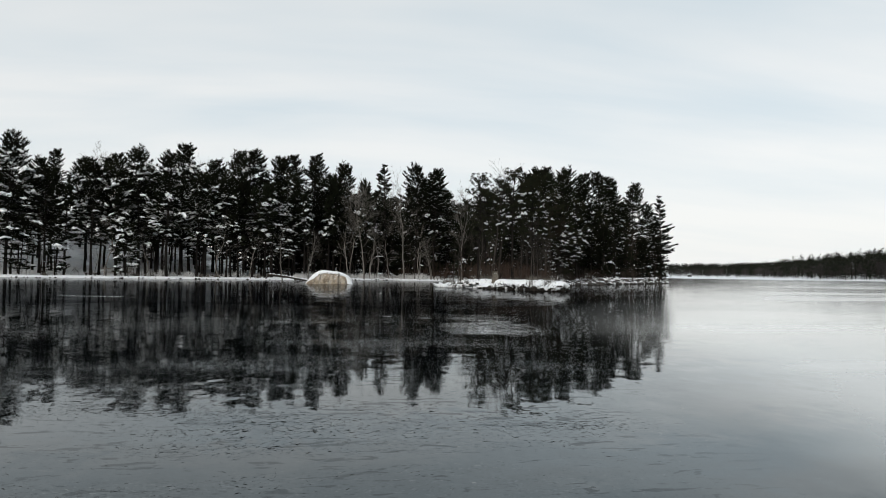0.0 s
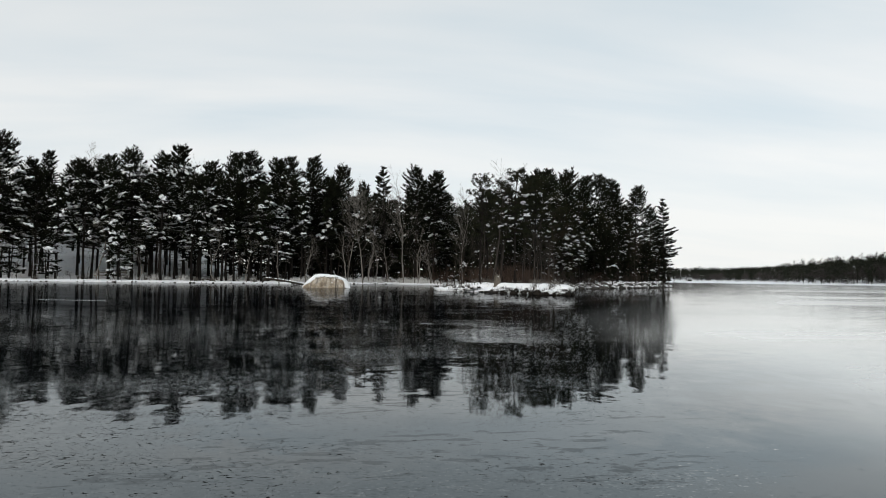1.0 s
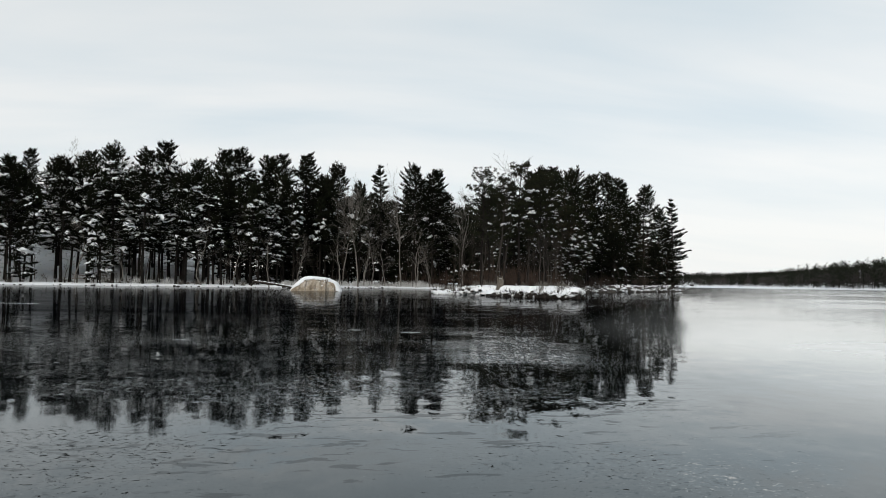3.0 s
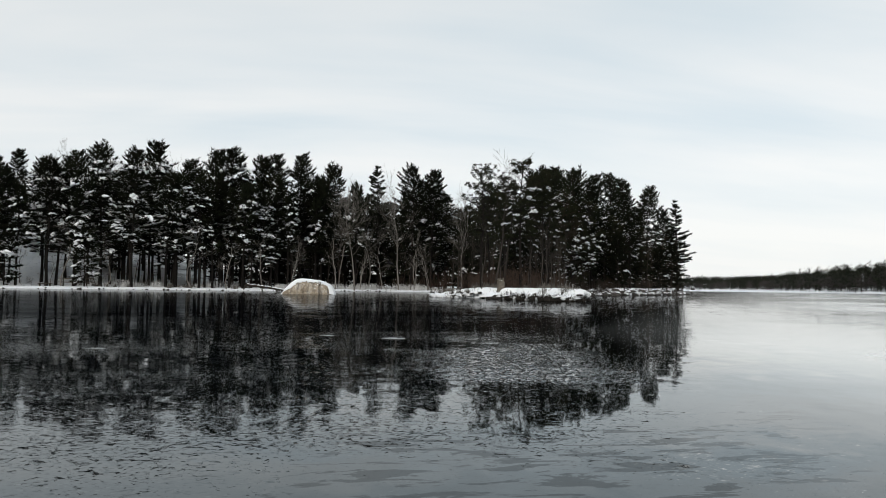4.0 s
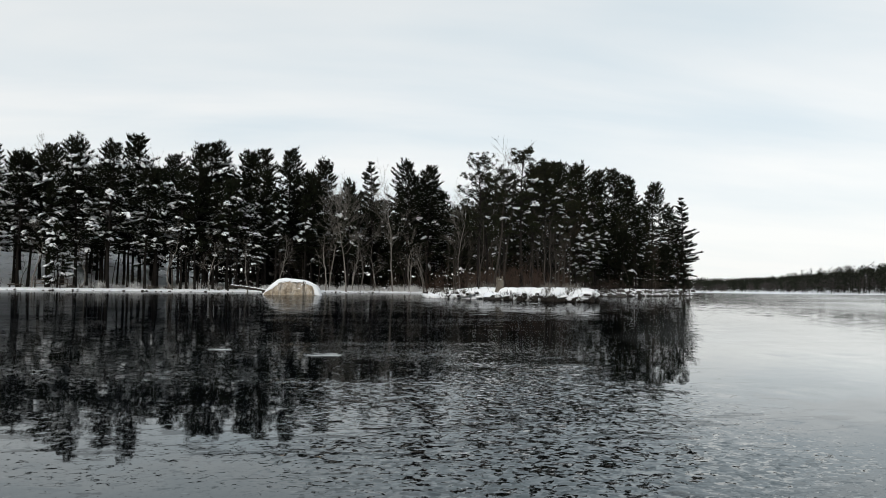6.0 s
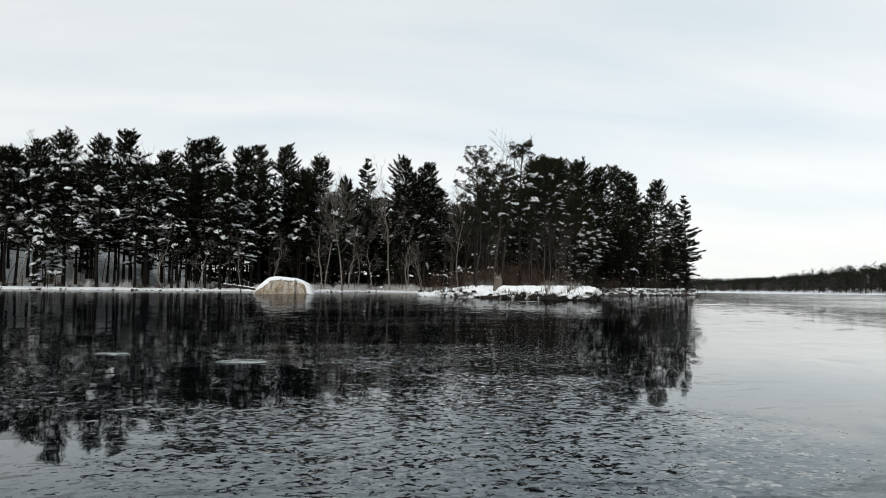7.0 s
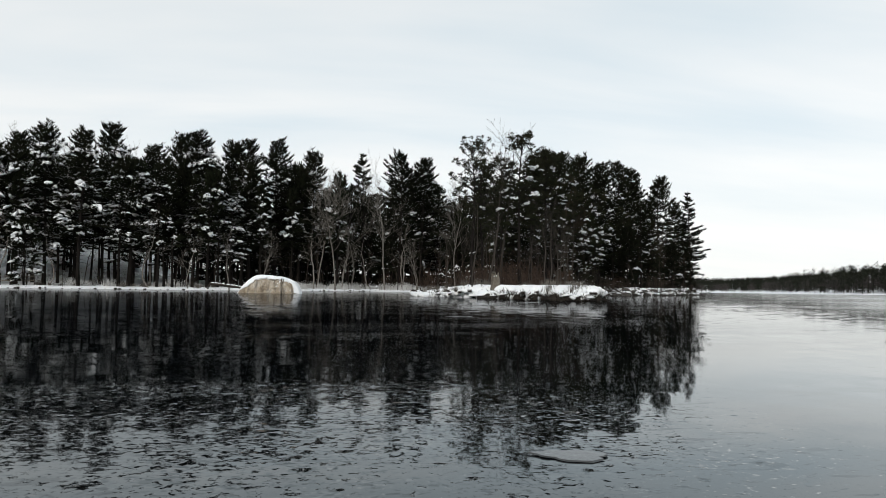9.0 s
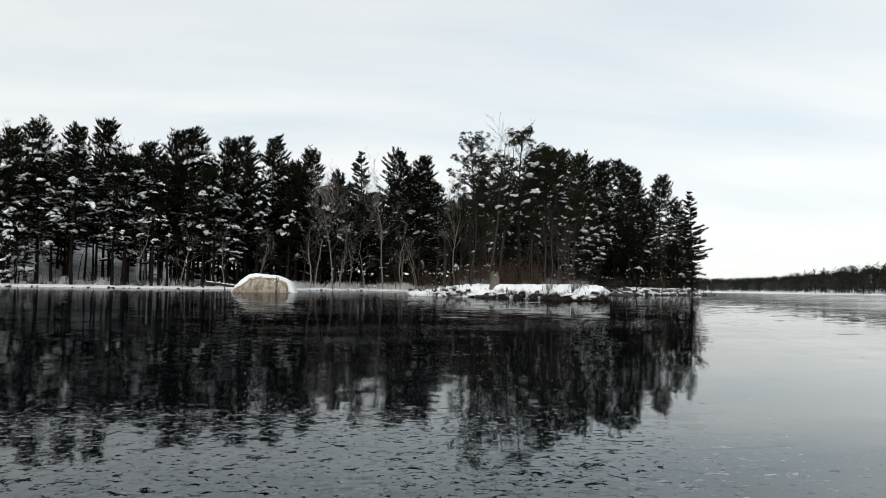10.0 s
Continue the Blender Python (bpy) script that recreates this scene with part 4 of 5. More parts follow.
def stone(seed, label, capped):
    root = new("shore_stone")
    bm = stone_mesh(seed)
    bm.normal_update()
    cap = bm.copy()
    me = bpy.data.meshes.new("rock")
    bm.to_mesh(me)
    bm.free()
    me.materials.append(M_ROCK)
    ob = new("rock", me)
    ob.parent = root
    if capped:
        bmesh.ops.delete(cap, geom=[f for f in cap.faces if f.normal.z < 0.45], context="FACES")
        for v in cap.verts:
            v.co += Vector((0, 0, 0.10)) + v.normal * 0.06
        ext = bmesh.ops.extrude_face_region(cap, geom=cap.faces[:])
        for v in ext["geom"]:
            if isinstance(v, bmesh.types.BMVert):
                v.co += Vector((0, 0, 0.10))
        me = bpy.data.meshes.new("snow")
        cap.to_mesh(me)
        me.materials.append(M_SNOW)
        me.polygons.foreach_set("use_smooth", [True] * len(me.polygons))
        top = new("snow", me)
        top.parent = ob
        top["label"] = "white snow cap"
    cap.free()
    return tagged(root, label, "stone", "stones along the waterline")


def tussock(seed, bare=False):
    """A hummock of dead grass with dark undercut foot and a pillow of snow."""
    r = np.random.default_rng(seed)
    root = new("tussock")
    foot, pillow = Geo(), Geo()
    n = 150
    a = r.random(n) * 6.28
    c = np.stack([np.cos(a) * 0.42, np.sin(a) * 0.42, r.uniform(0.15, 0.5, n)], 1)
    d = np.stack([np.cos(a) * 0.3 + r.normal(0, 0.12, n), np.sin(a) * 0.3 + r.normal(0, 0.12, n), r.uniform(-0.6, 0.45, n)], 1)
    w = np.stack([-np.sin(a), np.cos(a), 0 * a], 1) * 0.03
    foot.lump((0, 0, 0.08), (0.42, 0, 0), (0, 0.42, 0), 0.34, r, 9, 0.5)
    foot.blades(c, d, w)
    for k in range(4):
        q = r.normal(0, 0.24, 2)
        pillow.lump((q[0], q[1], 0.44 - 0.3 * np.hypot(*q)), (r.uniform(0.36, 0.55), 0, -0.06), (0, r.uniform(0.36, 0.55), -0.05), r.uniform(0.13, 0.20), r, 11, 0.22)
    for k in range(5):
        q = r.random() * 6.28
        o = np.array([math.cos(q), math.sin(q), 0])
        pillow.lump(o * r.uniform(0.5, 0.62) + [0, 0, r.uniform(0.18, 0.36)], o * 0.10 + [0, 0, -r.uniform(0.08, 0.2)], np.cross(o, [0, 0, 1]) * r.uniform(0.07, 0.22), 0.07, r, 8, 0.5)
    foot_ob = part("grass_foot", foot, M_DARKWOOD, root, "dark wet grass and roots")
    part("snow", pillow, M_SNOW, foot_ob, "rounded pillow of snow", True)
    if bare:
        for o in [o for o in root.children_recursive if o.name.startswith("snow")]:
            bpy.data.objects.remove(o)
        return tagged(root, "dark wet grass tussock under the snowy bank", "tussock", "tussocks along the snowy bank")
    return tagged(root, "snow-covered grass tussock at the edge of the ice", "tussock", "tussocks along the snowy bank")


def along_shore(i0, i1, step, inset):
    """Places along the shore's corners i0 to i1."""
    out, carry = [], 0.0
    for (x0, y0), (x1, y1) in zip(SHORE[i0:i1], SHORE[i0 + 1:i1 + 1]):
        ln = math.hypot(x1 - x0, y1 - y0)
        nx, ny = -(y1 - y0) / ln, (x1 - x0) / ln
        while carry < ln:
            k = inset + rng.normal(0, 0.18)
            out.append((x0 + (x1 - x0) * carry / ln + nx * k, y0 + (y1 - y0) * carry / ln + ny * k))
            carry += step * (0.35 + rng.exponential(0.75))
        carry -= ln
    return out


def build_snow_bank(i0, i1, width, label):
    """A mantle of snow that hangs over the water's edge, with a ragged lip."""
    path = np.array(SHORE[i0:i1], float)
    seg = np.hypot(*np.diff(path, axis=0).T)
    run = np.concatenate([[0], np.cumsum(seg)])
    n, rows = int(run[-1] / 0.06), 24
    ss = np.linspace(0, run[-1], n)
    xy = np.stack([np.interp(ss, run, path[:, k]) for k in range(2)], 1)
    ker = np.ones(11) / 11
    for k in range(2):
        xy[:, k] = np.convolve(np.pad(xy[:, k], 5, "edge"), ker, "valid")
    tan = unit(np.gradient(xy, axis=0))
    nrm = np.stack([-tan[:, 1], tan[:, 0]], 1)
    wave = np.array([0.14 * noise.noise(Vector((q * 0.9, 5, 2))) + 0.10 * noise.noise(Vector((q * 2.9, 1, 2))) for q in ss])
    lobes = np.array([0.9 * noise.noise(Vector((q * 1.7, 3, 0))) + 0.9 * noise.noise(Vector((q * 5.3, 9, 0))) + 0.8 * noise.noise(Vector((q * 12.0, 4, 0))) for q in ss])
    bottom = np.clip(0.66 + 0.95 * lobes, 0.05, 0.98)
    low = 0.42 + 0.58 * smooth(xy[:, 0], 10.2, 13.2) - 0.25 * smooth(xy[:, 0], 24, 30)
    cols, faces, top = [], [], None
    for j in range(rows + 1):
        t = j / rows
        q = max(t - 0.55, 0) / 0.45
        d = width + (0.42 - width) * t / 0.55 if t < 0.55 else 0.42 - 0.55 * math.sin(q * math.pi * 0.62) + 0.20 * q * q
        p = xy + nrm * (d + wave)[:, None]
        if t < 0.55:
            z = top = land_height(p[:, 0], p[:, 1]) + 0.03 + 0.05 * t
        else:
            z = top + (np.minimum(bottom, top - 0.08) - top) * q ** 1.5
        k = np.array([noise.fractal(Vector((a[0] * 3.4, a[1] * 3.4, h * 3.4)), 0.6, 2.1, 5) for a, h in zip(p, z)]) * (0.08 + 0.11 * t)
        p = p - nrm * k[:, None]
        cols.append(np.stack([p[:, 0], p[:, 1], np.maximum(z * (low if t > 0.3 else 1.0), 0.03) + k * 0.8], 1))
    verts = np.stack(cols, 1).reshape(-1, 3)
    for i in range(n - 1):
        for j in range(rows):
            a = i * (rows + 1) + j
            faces.append((a, a + 1, a + rows + 2, a + rows + 1))
    g = Geo()
    g.add(verts, faces)
    ob = new("snow_bank", g.mesh("snow_bank", M_SNOW, True))
    so = ob.modifiers.new("thick", "SOLIDIFY")
    so.thickness, so.offset = 0.10, 1.0
    tagged(ob, label, "snow bank")


build_snow_bank(14, 24, 2.3, "thick white snow hanging over the edge of the spit")
build_snow_bank(24, 31, 1.6, "ragged snow along the stony bank of the point")
tus = [tussock(300 + i) for i in range(4)] + [tussock(310 + i, True) for i in range(3)]
for bare, places in ((True, along_shore(17, 23, 0.34, 0.20) + along_shore(23, 30, 0.78, 0.22)), (False, along_shore(14, 23, 1.6, 0.15) + along_shore(23, 30, 2.2, 0.3))):
    for (x, y) in places:
        c = plant(tus[4 + int(rng.integers(3))] if bare else tus[int(rng.integers(4))], x, y, rng.uniform(0, 360), rng.uniform(0.5, 0.9) if bare else rng.uniform(0.4, 0.9))
        c.location.z = 0.0 if bare else min(max(c.location.z - 0.25, 0.0), 0.34)
for (x, y) in along_shore(2, 9, 3.2, 0.15):
    c = plant(tus[4 + int(rng.integers(3))], x, y, rng.uniform(0, 360), rng.uniform(0.12, 0.36))
    c.location.z = rng.uniform(-0.02, 0.06)
for (x, y) in along_shore(15, 23, 0.66, 0.0):
    c = plant(tus[4 + int(rng.integers(3))], x, y, rng.uniform(0, 360), rng.uniform(0.16, 0.34))
    c.location.z = rng.uniform(0.12, 0.42)
for ob in tus:
    for o in (*ob.children_recursive, ob):
        bpy.data.objects.remove(o)
stones = [stone(1, "dark wet stone at the waterline", False), stone(2, "dark wet stone at the waterline", False),
          stone(3, "dark stone with a snow cap at the waterline", True), stone(4, "dark stone with a snow cap at the waterline", True),
          stone(5, "dark stone with a snow cap at the waterline", True)]
for k, (x, y) in enumerate(along_shore(3, 9, 0.9, 0.02)):
    c = plant(stones[k % 2], x, y, rng.uniform(0, 360), float(rng.choice([0.04, 0.06, 0.09, 0.16])) * rng.uniform(0.7, 1.3))
    c.location.z = max(c.location.z, 0.02)
for k, (x, y) in enumerate(along_shore(23, 30, 0.55, 0.1) + along_shore(24, 30, 0.7, 0.9)):
    c = plant(stones[(0, 1, 2, 0, 1, 3)[k % 6]], x, y, rng.uniform(0, 360), rng.uniform(0.22, 0.62))
    c.location.z = max(c.location.z, 0.05)
c = plant(stones[4], 13.3, 68.6, 20, 0.55)
c.location.z = 0.08
for ob in stones:
    for o in (*ob.children_recursive, ob):
        bpy.data.objects.remove(o)

# ---- single things on the shore ----


def build_snag():
    r = np.random.default_rng(9)
    g = Geo()
    pts = [(0, 0, -0.2), (0.02, 0, 0.3), (0.07, 0.02, 0.6), (0.05, 0.02, 0.8)]
    g.tube(pts, [0.36, 0.29, 0.27, 0.22], 10)
    for k in range(7):
        a = k * 0.9
        g.tube([(0.19 * math.cos(a), 0.19 * math.sin(a), 0.55), (0.22 * math.cos(a), 0.22 * math.sin(a), 0.8 + 0.3 * r.random())], [0.09, 0.02], 4)
    root = new("tree_stump")
    part("trunk", g, M_DEADWOOD, root)
    cap = Geo()
    cap.lump((0.04, 0, 0.8), (0.15, 0, 0), (0, 0.15, 0), 0.08, r, 9, 0.2)
    part("snow", cap, M_SNOW, root, "white snow cap", True)
    root.matrix_basis = pose(14.15, 69.6, ground_z(14.15, 69.6) + 0.03)
    tagged(root, "pale broken tree stump standing in the brush", "tree stump")


def build_log():
    g, s = Geo(), Geo()
    r = np.random.default_rng(3)
    pts = np.array([(-9.9, 108.6, 0.75), (-8.6, 108.3, 0.62), (-7.0, 107.9, 0.42), (-5.6, 107.6, 0.18), (-4.5, 107.3, -0.02)])
    g.tube(pts, [0.16, 0.15, 0.13, 0.11, 0.08], 8)
    g.tube([pts[1], pts[1] + [-0.4, -0.3, 0.35]], [0.06, 0.02], 5)
    g.tube([pts[0], pts[0] + [-0.35, 0.1, -0.5]], [0.14, 0.10], 6)
    for q in np.linspace(0.05, 0.9, 12):
        p = np.array([np.interp(q * 4, range(5), pts[:, k]) for k in range(3)])
        s.lump(p + [0, 0, 0.13], (0.26, -0.05, -0.04), (0.02, 0.10, 0), 0.09, r, 7, 0.25)
    root = new("fallen_log")
    part("trunk", g, M_DARKWOOD, root)
    part("snow", s, M_SNOW, root, "strip of snow along the log", True)
    tagged(root, "fallen tree trunk with snow on it reaching to the ice", "log")


def build_rail_fence():
    root = new("rail_fence")
    for x, y in ((-31.6, 107.6), (-28.7, 107.0)):
        z = ground_z(x, y)
        g = Geo()
        g.tube([(x, y, z - 0.3), (x, y, z + 1.25)], [0.08, 0.075], 8)
        part("post", g, M_DARKWOOD, root)
    for h in (0.95, 0.5):
        g = Geo()
        g.tube([(-32.2, 107.6, ground_z(-31.6, 107.6) + h), (-30.1, 107.2, ground_z(-30, 107.2) + h - 0.03), (-27.8, 106.8, ground_z(-28.7, 107) + h)], [0.05, 0.055, 0.05], 6)
        part("rail", g, M_WOOD, root)
    tagged(root, "weathered wooden rail fence between trees on the snow", "fence")


def build_bench():
    root = new("bench")
    z = ground_z(-33.1, 106)
    bm = bmesh.new()
    bmesh.ops.create_cube(bm, size=1.0)
    bmesh.ops.scale(bm, vec=(1.6, 0.4, 0.09), verts=bm.verts)
    bmesh.ops.bevel(bm, geom=bm.edges[:], offset=0.02, segments=2, affect="EDGES")
    me = bpy.data.meshes.new("seat")
    bm.to_mesh(me)
    bm.free()
    me.materials.append(M_DARKWOOD)
    seat = new("seat", me)
    seat.parent, seat.location = root, (0, 0, 0.36)
    for x in (-0.6, 0.6):
        g = Geo()
        g.tube([(x, 0, -0.25), (x, 0, 0.33)], [0.11, 0.10], 8)
        part("leg", g, M_DARKWOOD, root)
    root.matrix_basis = pose(-33.1, 106.0, z, 0, 0, -8)
    tagged(root, "low dark wooden bench in the snow by the water", "bench")


def dead_branch(x, y, z, length, turn, rise, seed, label, mat, snowy):
    """A crooked fallen branch with side twigs, half out of the snow or ice."""
    r = np.random.default_rng(seed)
    g, s = Geo(), Geo()
    pts = [np.array([0, 0, -0.06])]
    v = np.array([1.0, 0, rise])
    for _ in range(8):
        v = unit(v + r.normal(0, 0.20, 3) + [0, 0, -0.03])
        pts.append(pts[-1] + v * length / 8)
    pts = np.array(pts)
    pts[:, 2] = np.maximum(pts[:, 2], -0.06)
    g.tube(pts, np.linspace(0.022 * length + 0.012, 0.012, 9), 6)
    for k in range(2, 9):
        d = unit(np.array([0.7, r.normal(0, 0.6), r.uniform(0.1, 0.9)]))
        p = pts[k]
        ln = length * r.uniform(0.15, 0.34)
        g.tube([p, p + d * ln * 0.5 + r.normal(0, 0.04, 3), p + d * ln + [0, 0, 0.05]], [0.02, 0.015, 0.009], 4)
        if snowy:
            s.pad(p + [0, 0, 0.03], (pts[k] - pts[k - 1]) * 0.6, np.array([0, 0.04, 0]), 0.05, r)
    root = new("fallen_branch")
    part("stem", g, mat, root)
    if s.k:
        part("snow", s, M_SNOW, root, "thin line of snow", True)
    root.matrix_basis = pose(x, y, z, 0, 0, turn)
    tagged(root, label, "fallen branch", "fallen branches at the water's edge")


for x, y, dz, length, turn, rise, seed, label, mat, snowy in (
        (63.6, 134.9, 0.0, 3.6, -14, 0.10, 1, "thin dark branch fallen onto the ice off the point", M_GREYBARK, False),
        (63.2, 133.9, 0.0, 2.4, 8, 0.42, 2, "bare forked branch sticking up out of the ice", M_GREYBARK, False),
        (11.7, 73.1, 0.10, 1.5, 20, 0.30, 3, "curled dead branch dusted with snow", M_GREYBARK, True),
        (12.6, 72.0, 0.15, 1.2, -35, 0.45, 4, "curled dead branch dusted with snow", M_GREYBARK, True),
        (16.5, 64.9, 0.45, 1.1, 12, 0.55, 5, "curled dead branch dusted with snow", M_PALEBARK, True),
        (23.6, 78.6, 0.10, 2.6, 160, 0.50, 6, "grey broken branch leaning out of the brush", M_GREYBARK, True),
        (24.6, 82.0, 0.10, 3.0, 40, 0.65, 7, "grey broken branch leaning out of the brush", M_GREYBARK, True),
        (44.0, 112.6, 0.20, 3.4, 150, 0.45, 8, "grey broken branch leaning down the bank", M_GREYBARK, True),
        (48.5, 117.0, 0.20, 3.0, -35, 0.50, 9, "grey broken branch leaning down the bank", M_GREYBARK, True),
        (52.0, 121.2, 0.20, 2.8, 155, 0.40, 10, "grey broken branch leaning down the bank", M_GREYBARK, True)):
    dead_branch(x, y, max(dz, 0.0), length, turn, rise, seed, label, mat, snowy)
spread_out([shrub(230 + i, 1.9, 0.8, 9, M_FROSTGRASS, "low brush white with frost at the water's edge") for i in range(2)],
           [(22.9, 77.8), (23.5, 79.6), (24.2, 81.4), (24.9, 83.6)], (0.6, 0.9))

build_snag()
build_log()
build_rail_fence()
build_bench()


def frosted_plate(name, pale):
    m = Mat(name, 0.16, gloss=0.5)
    m.set("Base Color", m.ramp(m.noise(7, 6, 0.65), [(0.30, (0.2 * pale, 0.22 * pale, 0.23 * pale)), (0.7, (pale, 1.05 * pale, 1.06 * pale))]))
    m.set("Roughness", m.ramp(m.noise(5, 5, 0.6), [(0.35, 0.05), (0.7, 0.16)]))
    m.bump(m.noise(16, 5, 0.6), 0.08, 0.01)
    return m.m


def ice_plate(x, y, lx, ly, seed, turn):
    r = np.random.default_rng(seed)
    g = Geo()
    n = 22
    a = np.arange(n) * 2 * np.pi / n
    k = 1 + 0.35 * (r.random(n) - 0.5) + 0.15 * np.sin(3 * a + seed)
    verts = np.concatenate([np.stack([lx * k * np.cos(a), ly * k * np.sin(a), 0 * a], 1), np.stack([0.95 * lx * k * np.cos(a), 0.92 * ly * k * np.sin(a), 0 * a + 0.005], 1)])
    g.add(verts, [(i, (i + 1) % n, n + (i + 1) % n, n + i) for i in range(n)] + [tuple(range(n, 2 * n))])
    root = new("ice_plate", g.mesh("ice_plate", M_REFROZEN if seed == 62 else M_FROST))
    root.matrix_basis = pose(x, y, 0.004, 1.6, 0, turn)
    tagged(root, "thin pale frosted plate of ice on the lake", "ice plate", "frosted plates on the ice")


M_FROST, M_REFROZEN = frosted_plate("frosted_ice", 0.55), frosted_plate("refrozen_ice", 0.05)
for k, (x, y, lx, ly) in enumerate([(1.42, 24.75, 0.20, 0.11), (0.2, 25.5, 0.13, 0.08), (3.94, 24.4, 0.14, 0.08), (-13.8, 40.6, 1.5, 0.42),
                                    (12.4, 55.5, 0.6, 0.30), (20.8, 52.0, 0.9, 0.35), (9.3, 49.0, 0.45, 0.22), (-3.1, 22.57, 0.15, 0.05),
                                    (6.0, 38.0, 0.26, 0.12), (13.0, 44.5, 0.12, 0.08)]):
    ice_plate(x, y, lx, ly, 60 + k, -9 + 5 * math.sin(k * 2.0))

# ---- the far side of the lake ----
FAR = [(520, 250), (420, 300), (345, 345), (318, 395), (322, 440), (355, 530), (411, 650), (470, 800), (520, 960), (575, 1100), (520, 1230), (380, 1300), (180, 1330), (-150, 1330)]


def far_place(u):
    i = min(int(u), len(FAR) - 2)
    a, b = np.array(FAR[i], float), np.array(FAR[i + 1], float)
    p, t = a + (b - a) * (u - i), unit(b - a)
    return p, np.array([t[1], -t[0]])


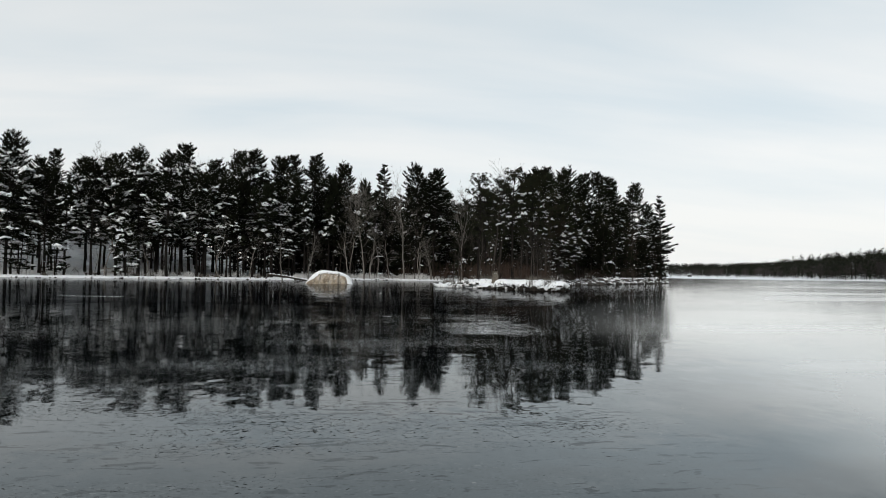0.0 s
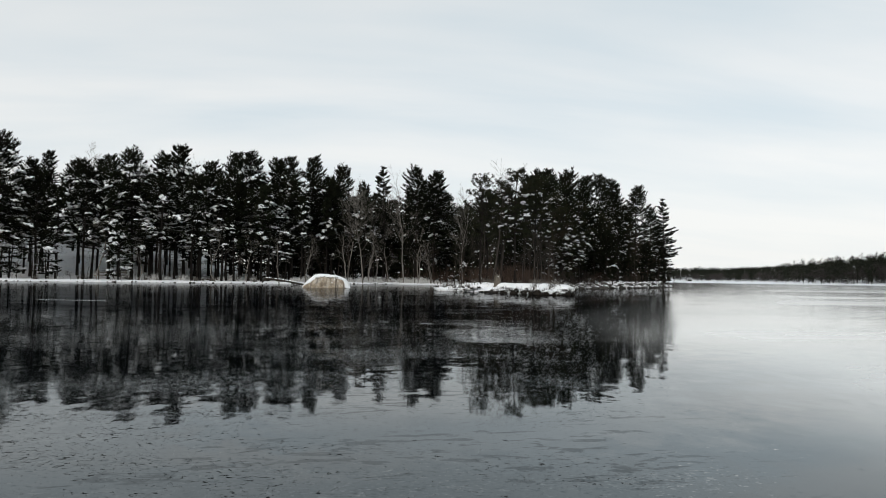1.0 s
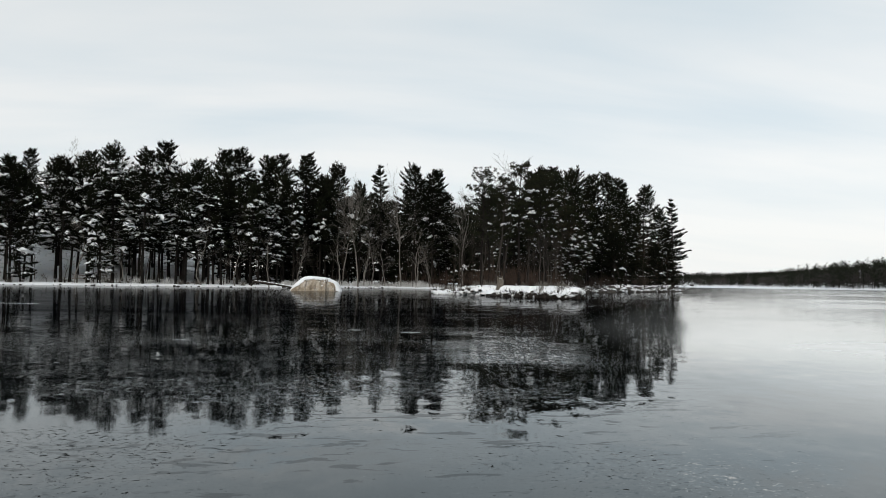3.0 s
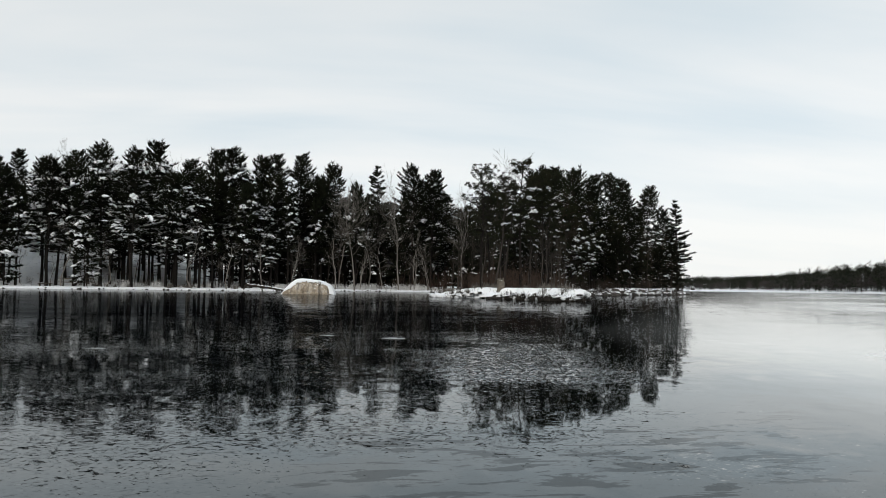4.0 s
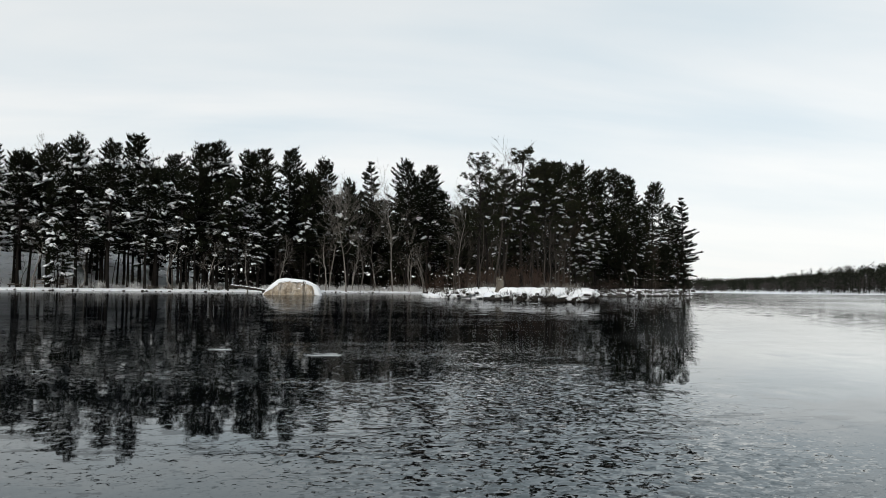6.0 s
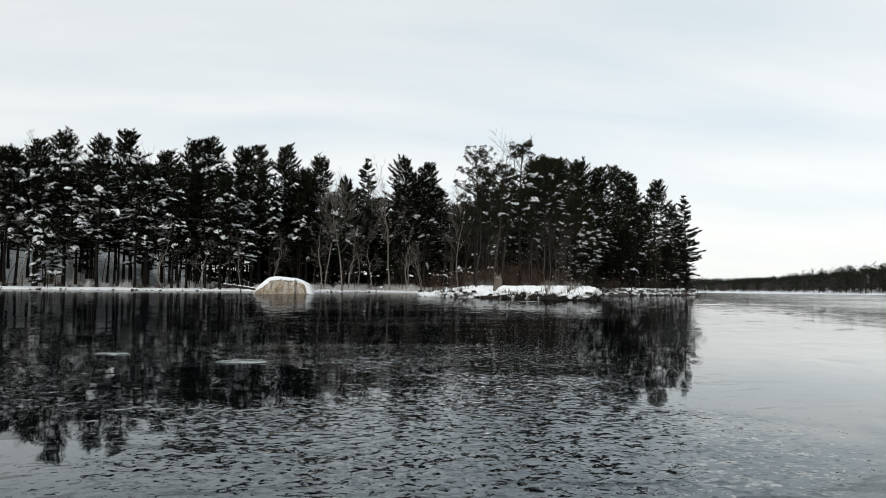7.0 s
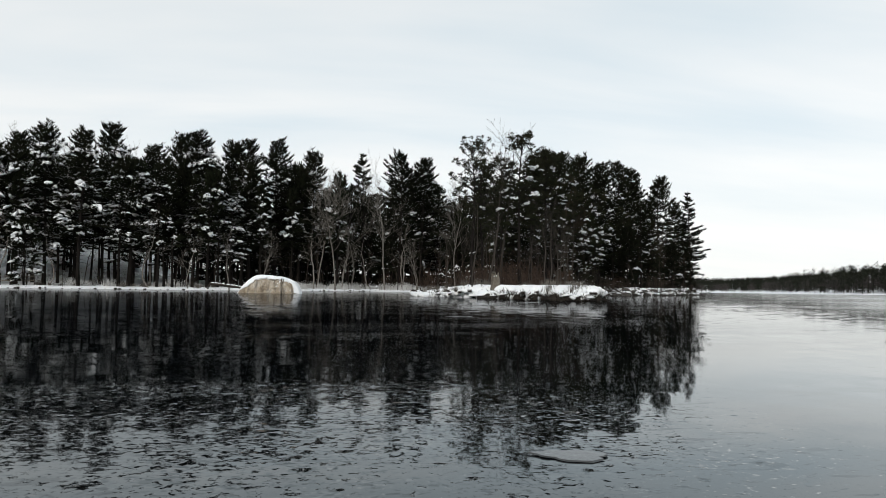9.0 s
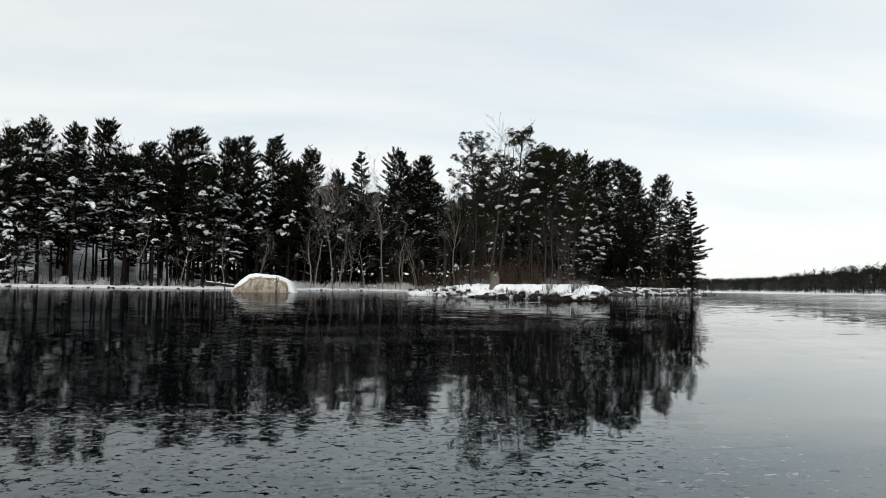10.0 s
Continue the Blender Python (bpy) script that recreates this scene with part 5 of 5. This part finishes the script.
def build_far_shore():
    g = Geo()
    n, rows = 160, [(-6, -0.3), (3, 0.6), (12, 1.2), (40, 3.0), (110, 7.5), (220, 10.0)]
    verts, faces = [], []
    for i in range(n + 1):
        p, o = far_place(i / n * (len(FAR) - 1.001))
        for d, z in rows:
            q = p + o * (d + 3 * math.sin(i * 1.7))
            verts.append((q[0], q[1], z + (0.3 * math.sin(i * 0.9 + d) if d > 0 else 0)))
    k = len(rows)
    for i in range(n):
        for j in range(k - 1):
            faces.append((i * k + j, (i + 1) * k + j, (i + 1) * k + j + 1, i * k + j + 1))
    g.add(verts, faces)
    tagged(new("ground_far_shore", g.mesh("ground_far_shore", M_GROUND, True)), "low snowy far shore of the lake", "shore", kind="structure")
    r = np.random.default_rng(21)
    dark, bare, white = Geo(), Geo(), Geo()
    for i in range(2700):
        u = r.random() ** 0.8 * (len(FAR) - 1.01)
        p, o = far_place(u)
        d = 4 + 160 * r.random() ** 1.25
        q = p + o * d
        z0 = float(np.interp(d, [-6, 3, 12, 40, 110, 220], [-0.3, 0.6, 1.2, 3.0, 7.5, 10.0]))
        conifer = r.random() < (0.30 if d < 26 else 0.92)
        h = r.normal(13.2, 0.7) * (1.1 if conifer else 0.74) * float(np.interp(u, [0, 3.5, 5, 6.5, 9], [1.36, 1.34, 1.27, 1.16, 1.25]))
        if conifer:
            n = 130
            v = unit(r.normal(0, 1, (n, 3))) * (r.random(n) ** 0.4)[:, None]
            taper = np.clip(1.2 - 0.28 * (v[:, 2] + 1), 0.4, 1)
            c = np.stack([q[0] + v[:, 0] * 4.2 * taper, q[1] + v[:, 1] * 4.2 * taper, z0 + h * 0.49 + v[:, 2] * h * 0.45], 1)
            dd = unit(r.normal(0, 1, (n, 3)) * [1, 1, 0.4]) * r.uniform(0.6, 1.15, (n, 1)) * np.clip(1.05 - 0.45 * v[:, 2:], 0.5, 1)
            ww = unit(np.cross(dd, r.normal(0, 1, (n, 3)))) * r.uniform(0.6, 1.0, (n, 1))
            dark.blades(c, dd, ww)
            dark.tube([(q[0], q[1], z0 - 0.5), (q[0], q[1], z0 + 0.85 * h)], [0.3, 0.05], 3, cap=False)
            if r.random() < 0.12:
                for _ in range(3):
                    a1 = r.random() * 6.28
                    white.lump((q[0] + 1.6 * math.cos(a1), q[1] + 1.6 * math.sin(a1), z0 + r.uniform(0.2, 0.6) * h), (0.8, 0, 0.1), (0, 0.8, -0.2), 0.25, r, 6, 0.4)
        else:
            n = 84
            v = unit(r.normal(0, 1, (n, 3))) * (r.random(n) ** 0.4)[:, None]
            c = np.stack([q[0] + v[:, 0] * 3.6, q[1] + v[:, 1] * 3.6, z0 + h * 0.47 + v[:, 2] * h * 0.46], 1)
            dd = unit(v * 0.8 + r.normal(0, 0.6, (n, 3)) + [0, 0, 0.3]) * r.uniform(0.7, 1.4, (n, 1))
            ww = unit(np.cross(dd, r.normal(0, 1, (n, 3)))) * r.uniform(0.16, 0.34, (n, 1))
            bare.blades(c, dd, ww)
            bare.tube([(q[0], q[1], z0 - 0.5), (q[0] + r.normal(0, 0.5), q[1], z0 + h * 0.8)], [0.12, 0.04], 3, cap=False)
    for geo, name, mat, label in ((dark, "far_pines", M_FARTREE, "dark pine woods along the far shore"), (bare, "far_bare_woods", M_FARBARE, "brown leafless woods along the far shore"),
                                  (white, "far_tree_snow", M_SNOW, "snow lying on the far trees")):
        tagged(new(name, geo.mesh(name, mat)), label, "woods", kind="stuff")


def build_far_hut():
    root = new("hut")
    g = Geo()
    g.add([(-2.6, -1.5, 0), (2.6, -1.5, 0), (2.6, 1.5, 0), (-2.6, 1.5, 0), (-2.6, -1.5, 1.8), (2.6, -1.5, 1.8), (2.6, 1.5, 1.8), (-2.6, 1.5, 1.8), (-2.6, 0, 2.5), (2.6, 0, 2.5)],
          [(0, 1, 5, 4), (1, 2, 6, 9, 5), (2, 3, 7, 6), (3, 0, 4, 8, 7)])
    part("wall", g, M_DARKWOOD, root)
    g = Geo()
    g.add([(-2.9, -1.8, 1.72), (2.9, -1.8, 1.72), (2.9, 0, 2.62), (-2.9, 0, 2.62), (2.9, 1.8, 1.72), (-2.9, 1.8, 1.72),
           (-2.9, -1.8, 1.62), (2.9, -1.8, 1.62), (2.9, 0, 2.52), (-2.9, 0, 2.52), (2.9, 1.8, 1.62), (-2.9, 1.8, 1.62)],
          [(0, 1, 2, 3), (3, 2, 4, 5), (7, 6, 9, 8), (8, 9, 11, 10), (0, 6, 7, 1), (5, 4, 10, 11)])
    part("roof", g, M_DARKWOOD, root)
    root.matrix_basis = pose(519, 1000, -0.05, 0, 0, 15)
    tagged(root, "small dark hut on the snow-covered ice far out", "hut")


build_far_shore()
build_far_hut()
r_ = stone(12, "low dark rock in the far ice", True)
r_.matrix_basis = pose(478, 790, 0.1, 0, 0, 30) @ Matrix.Scale(2.2, 4)
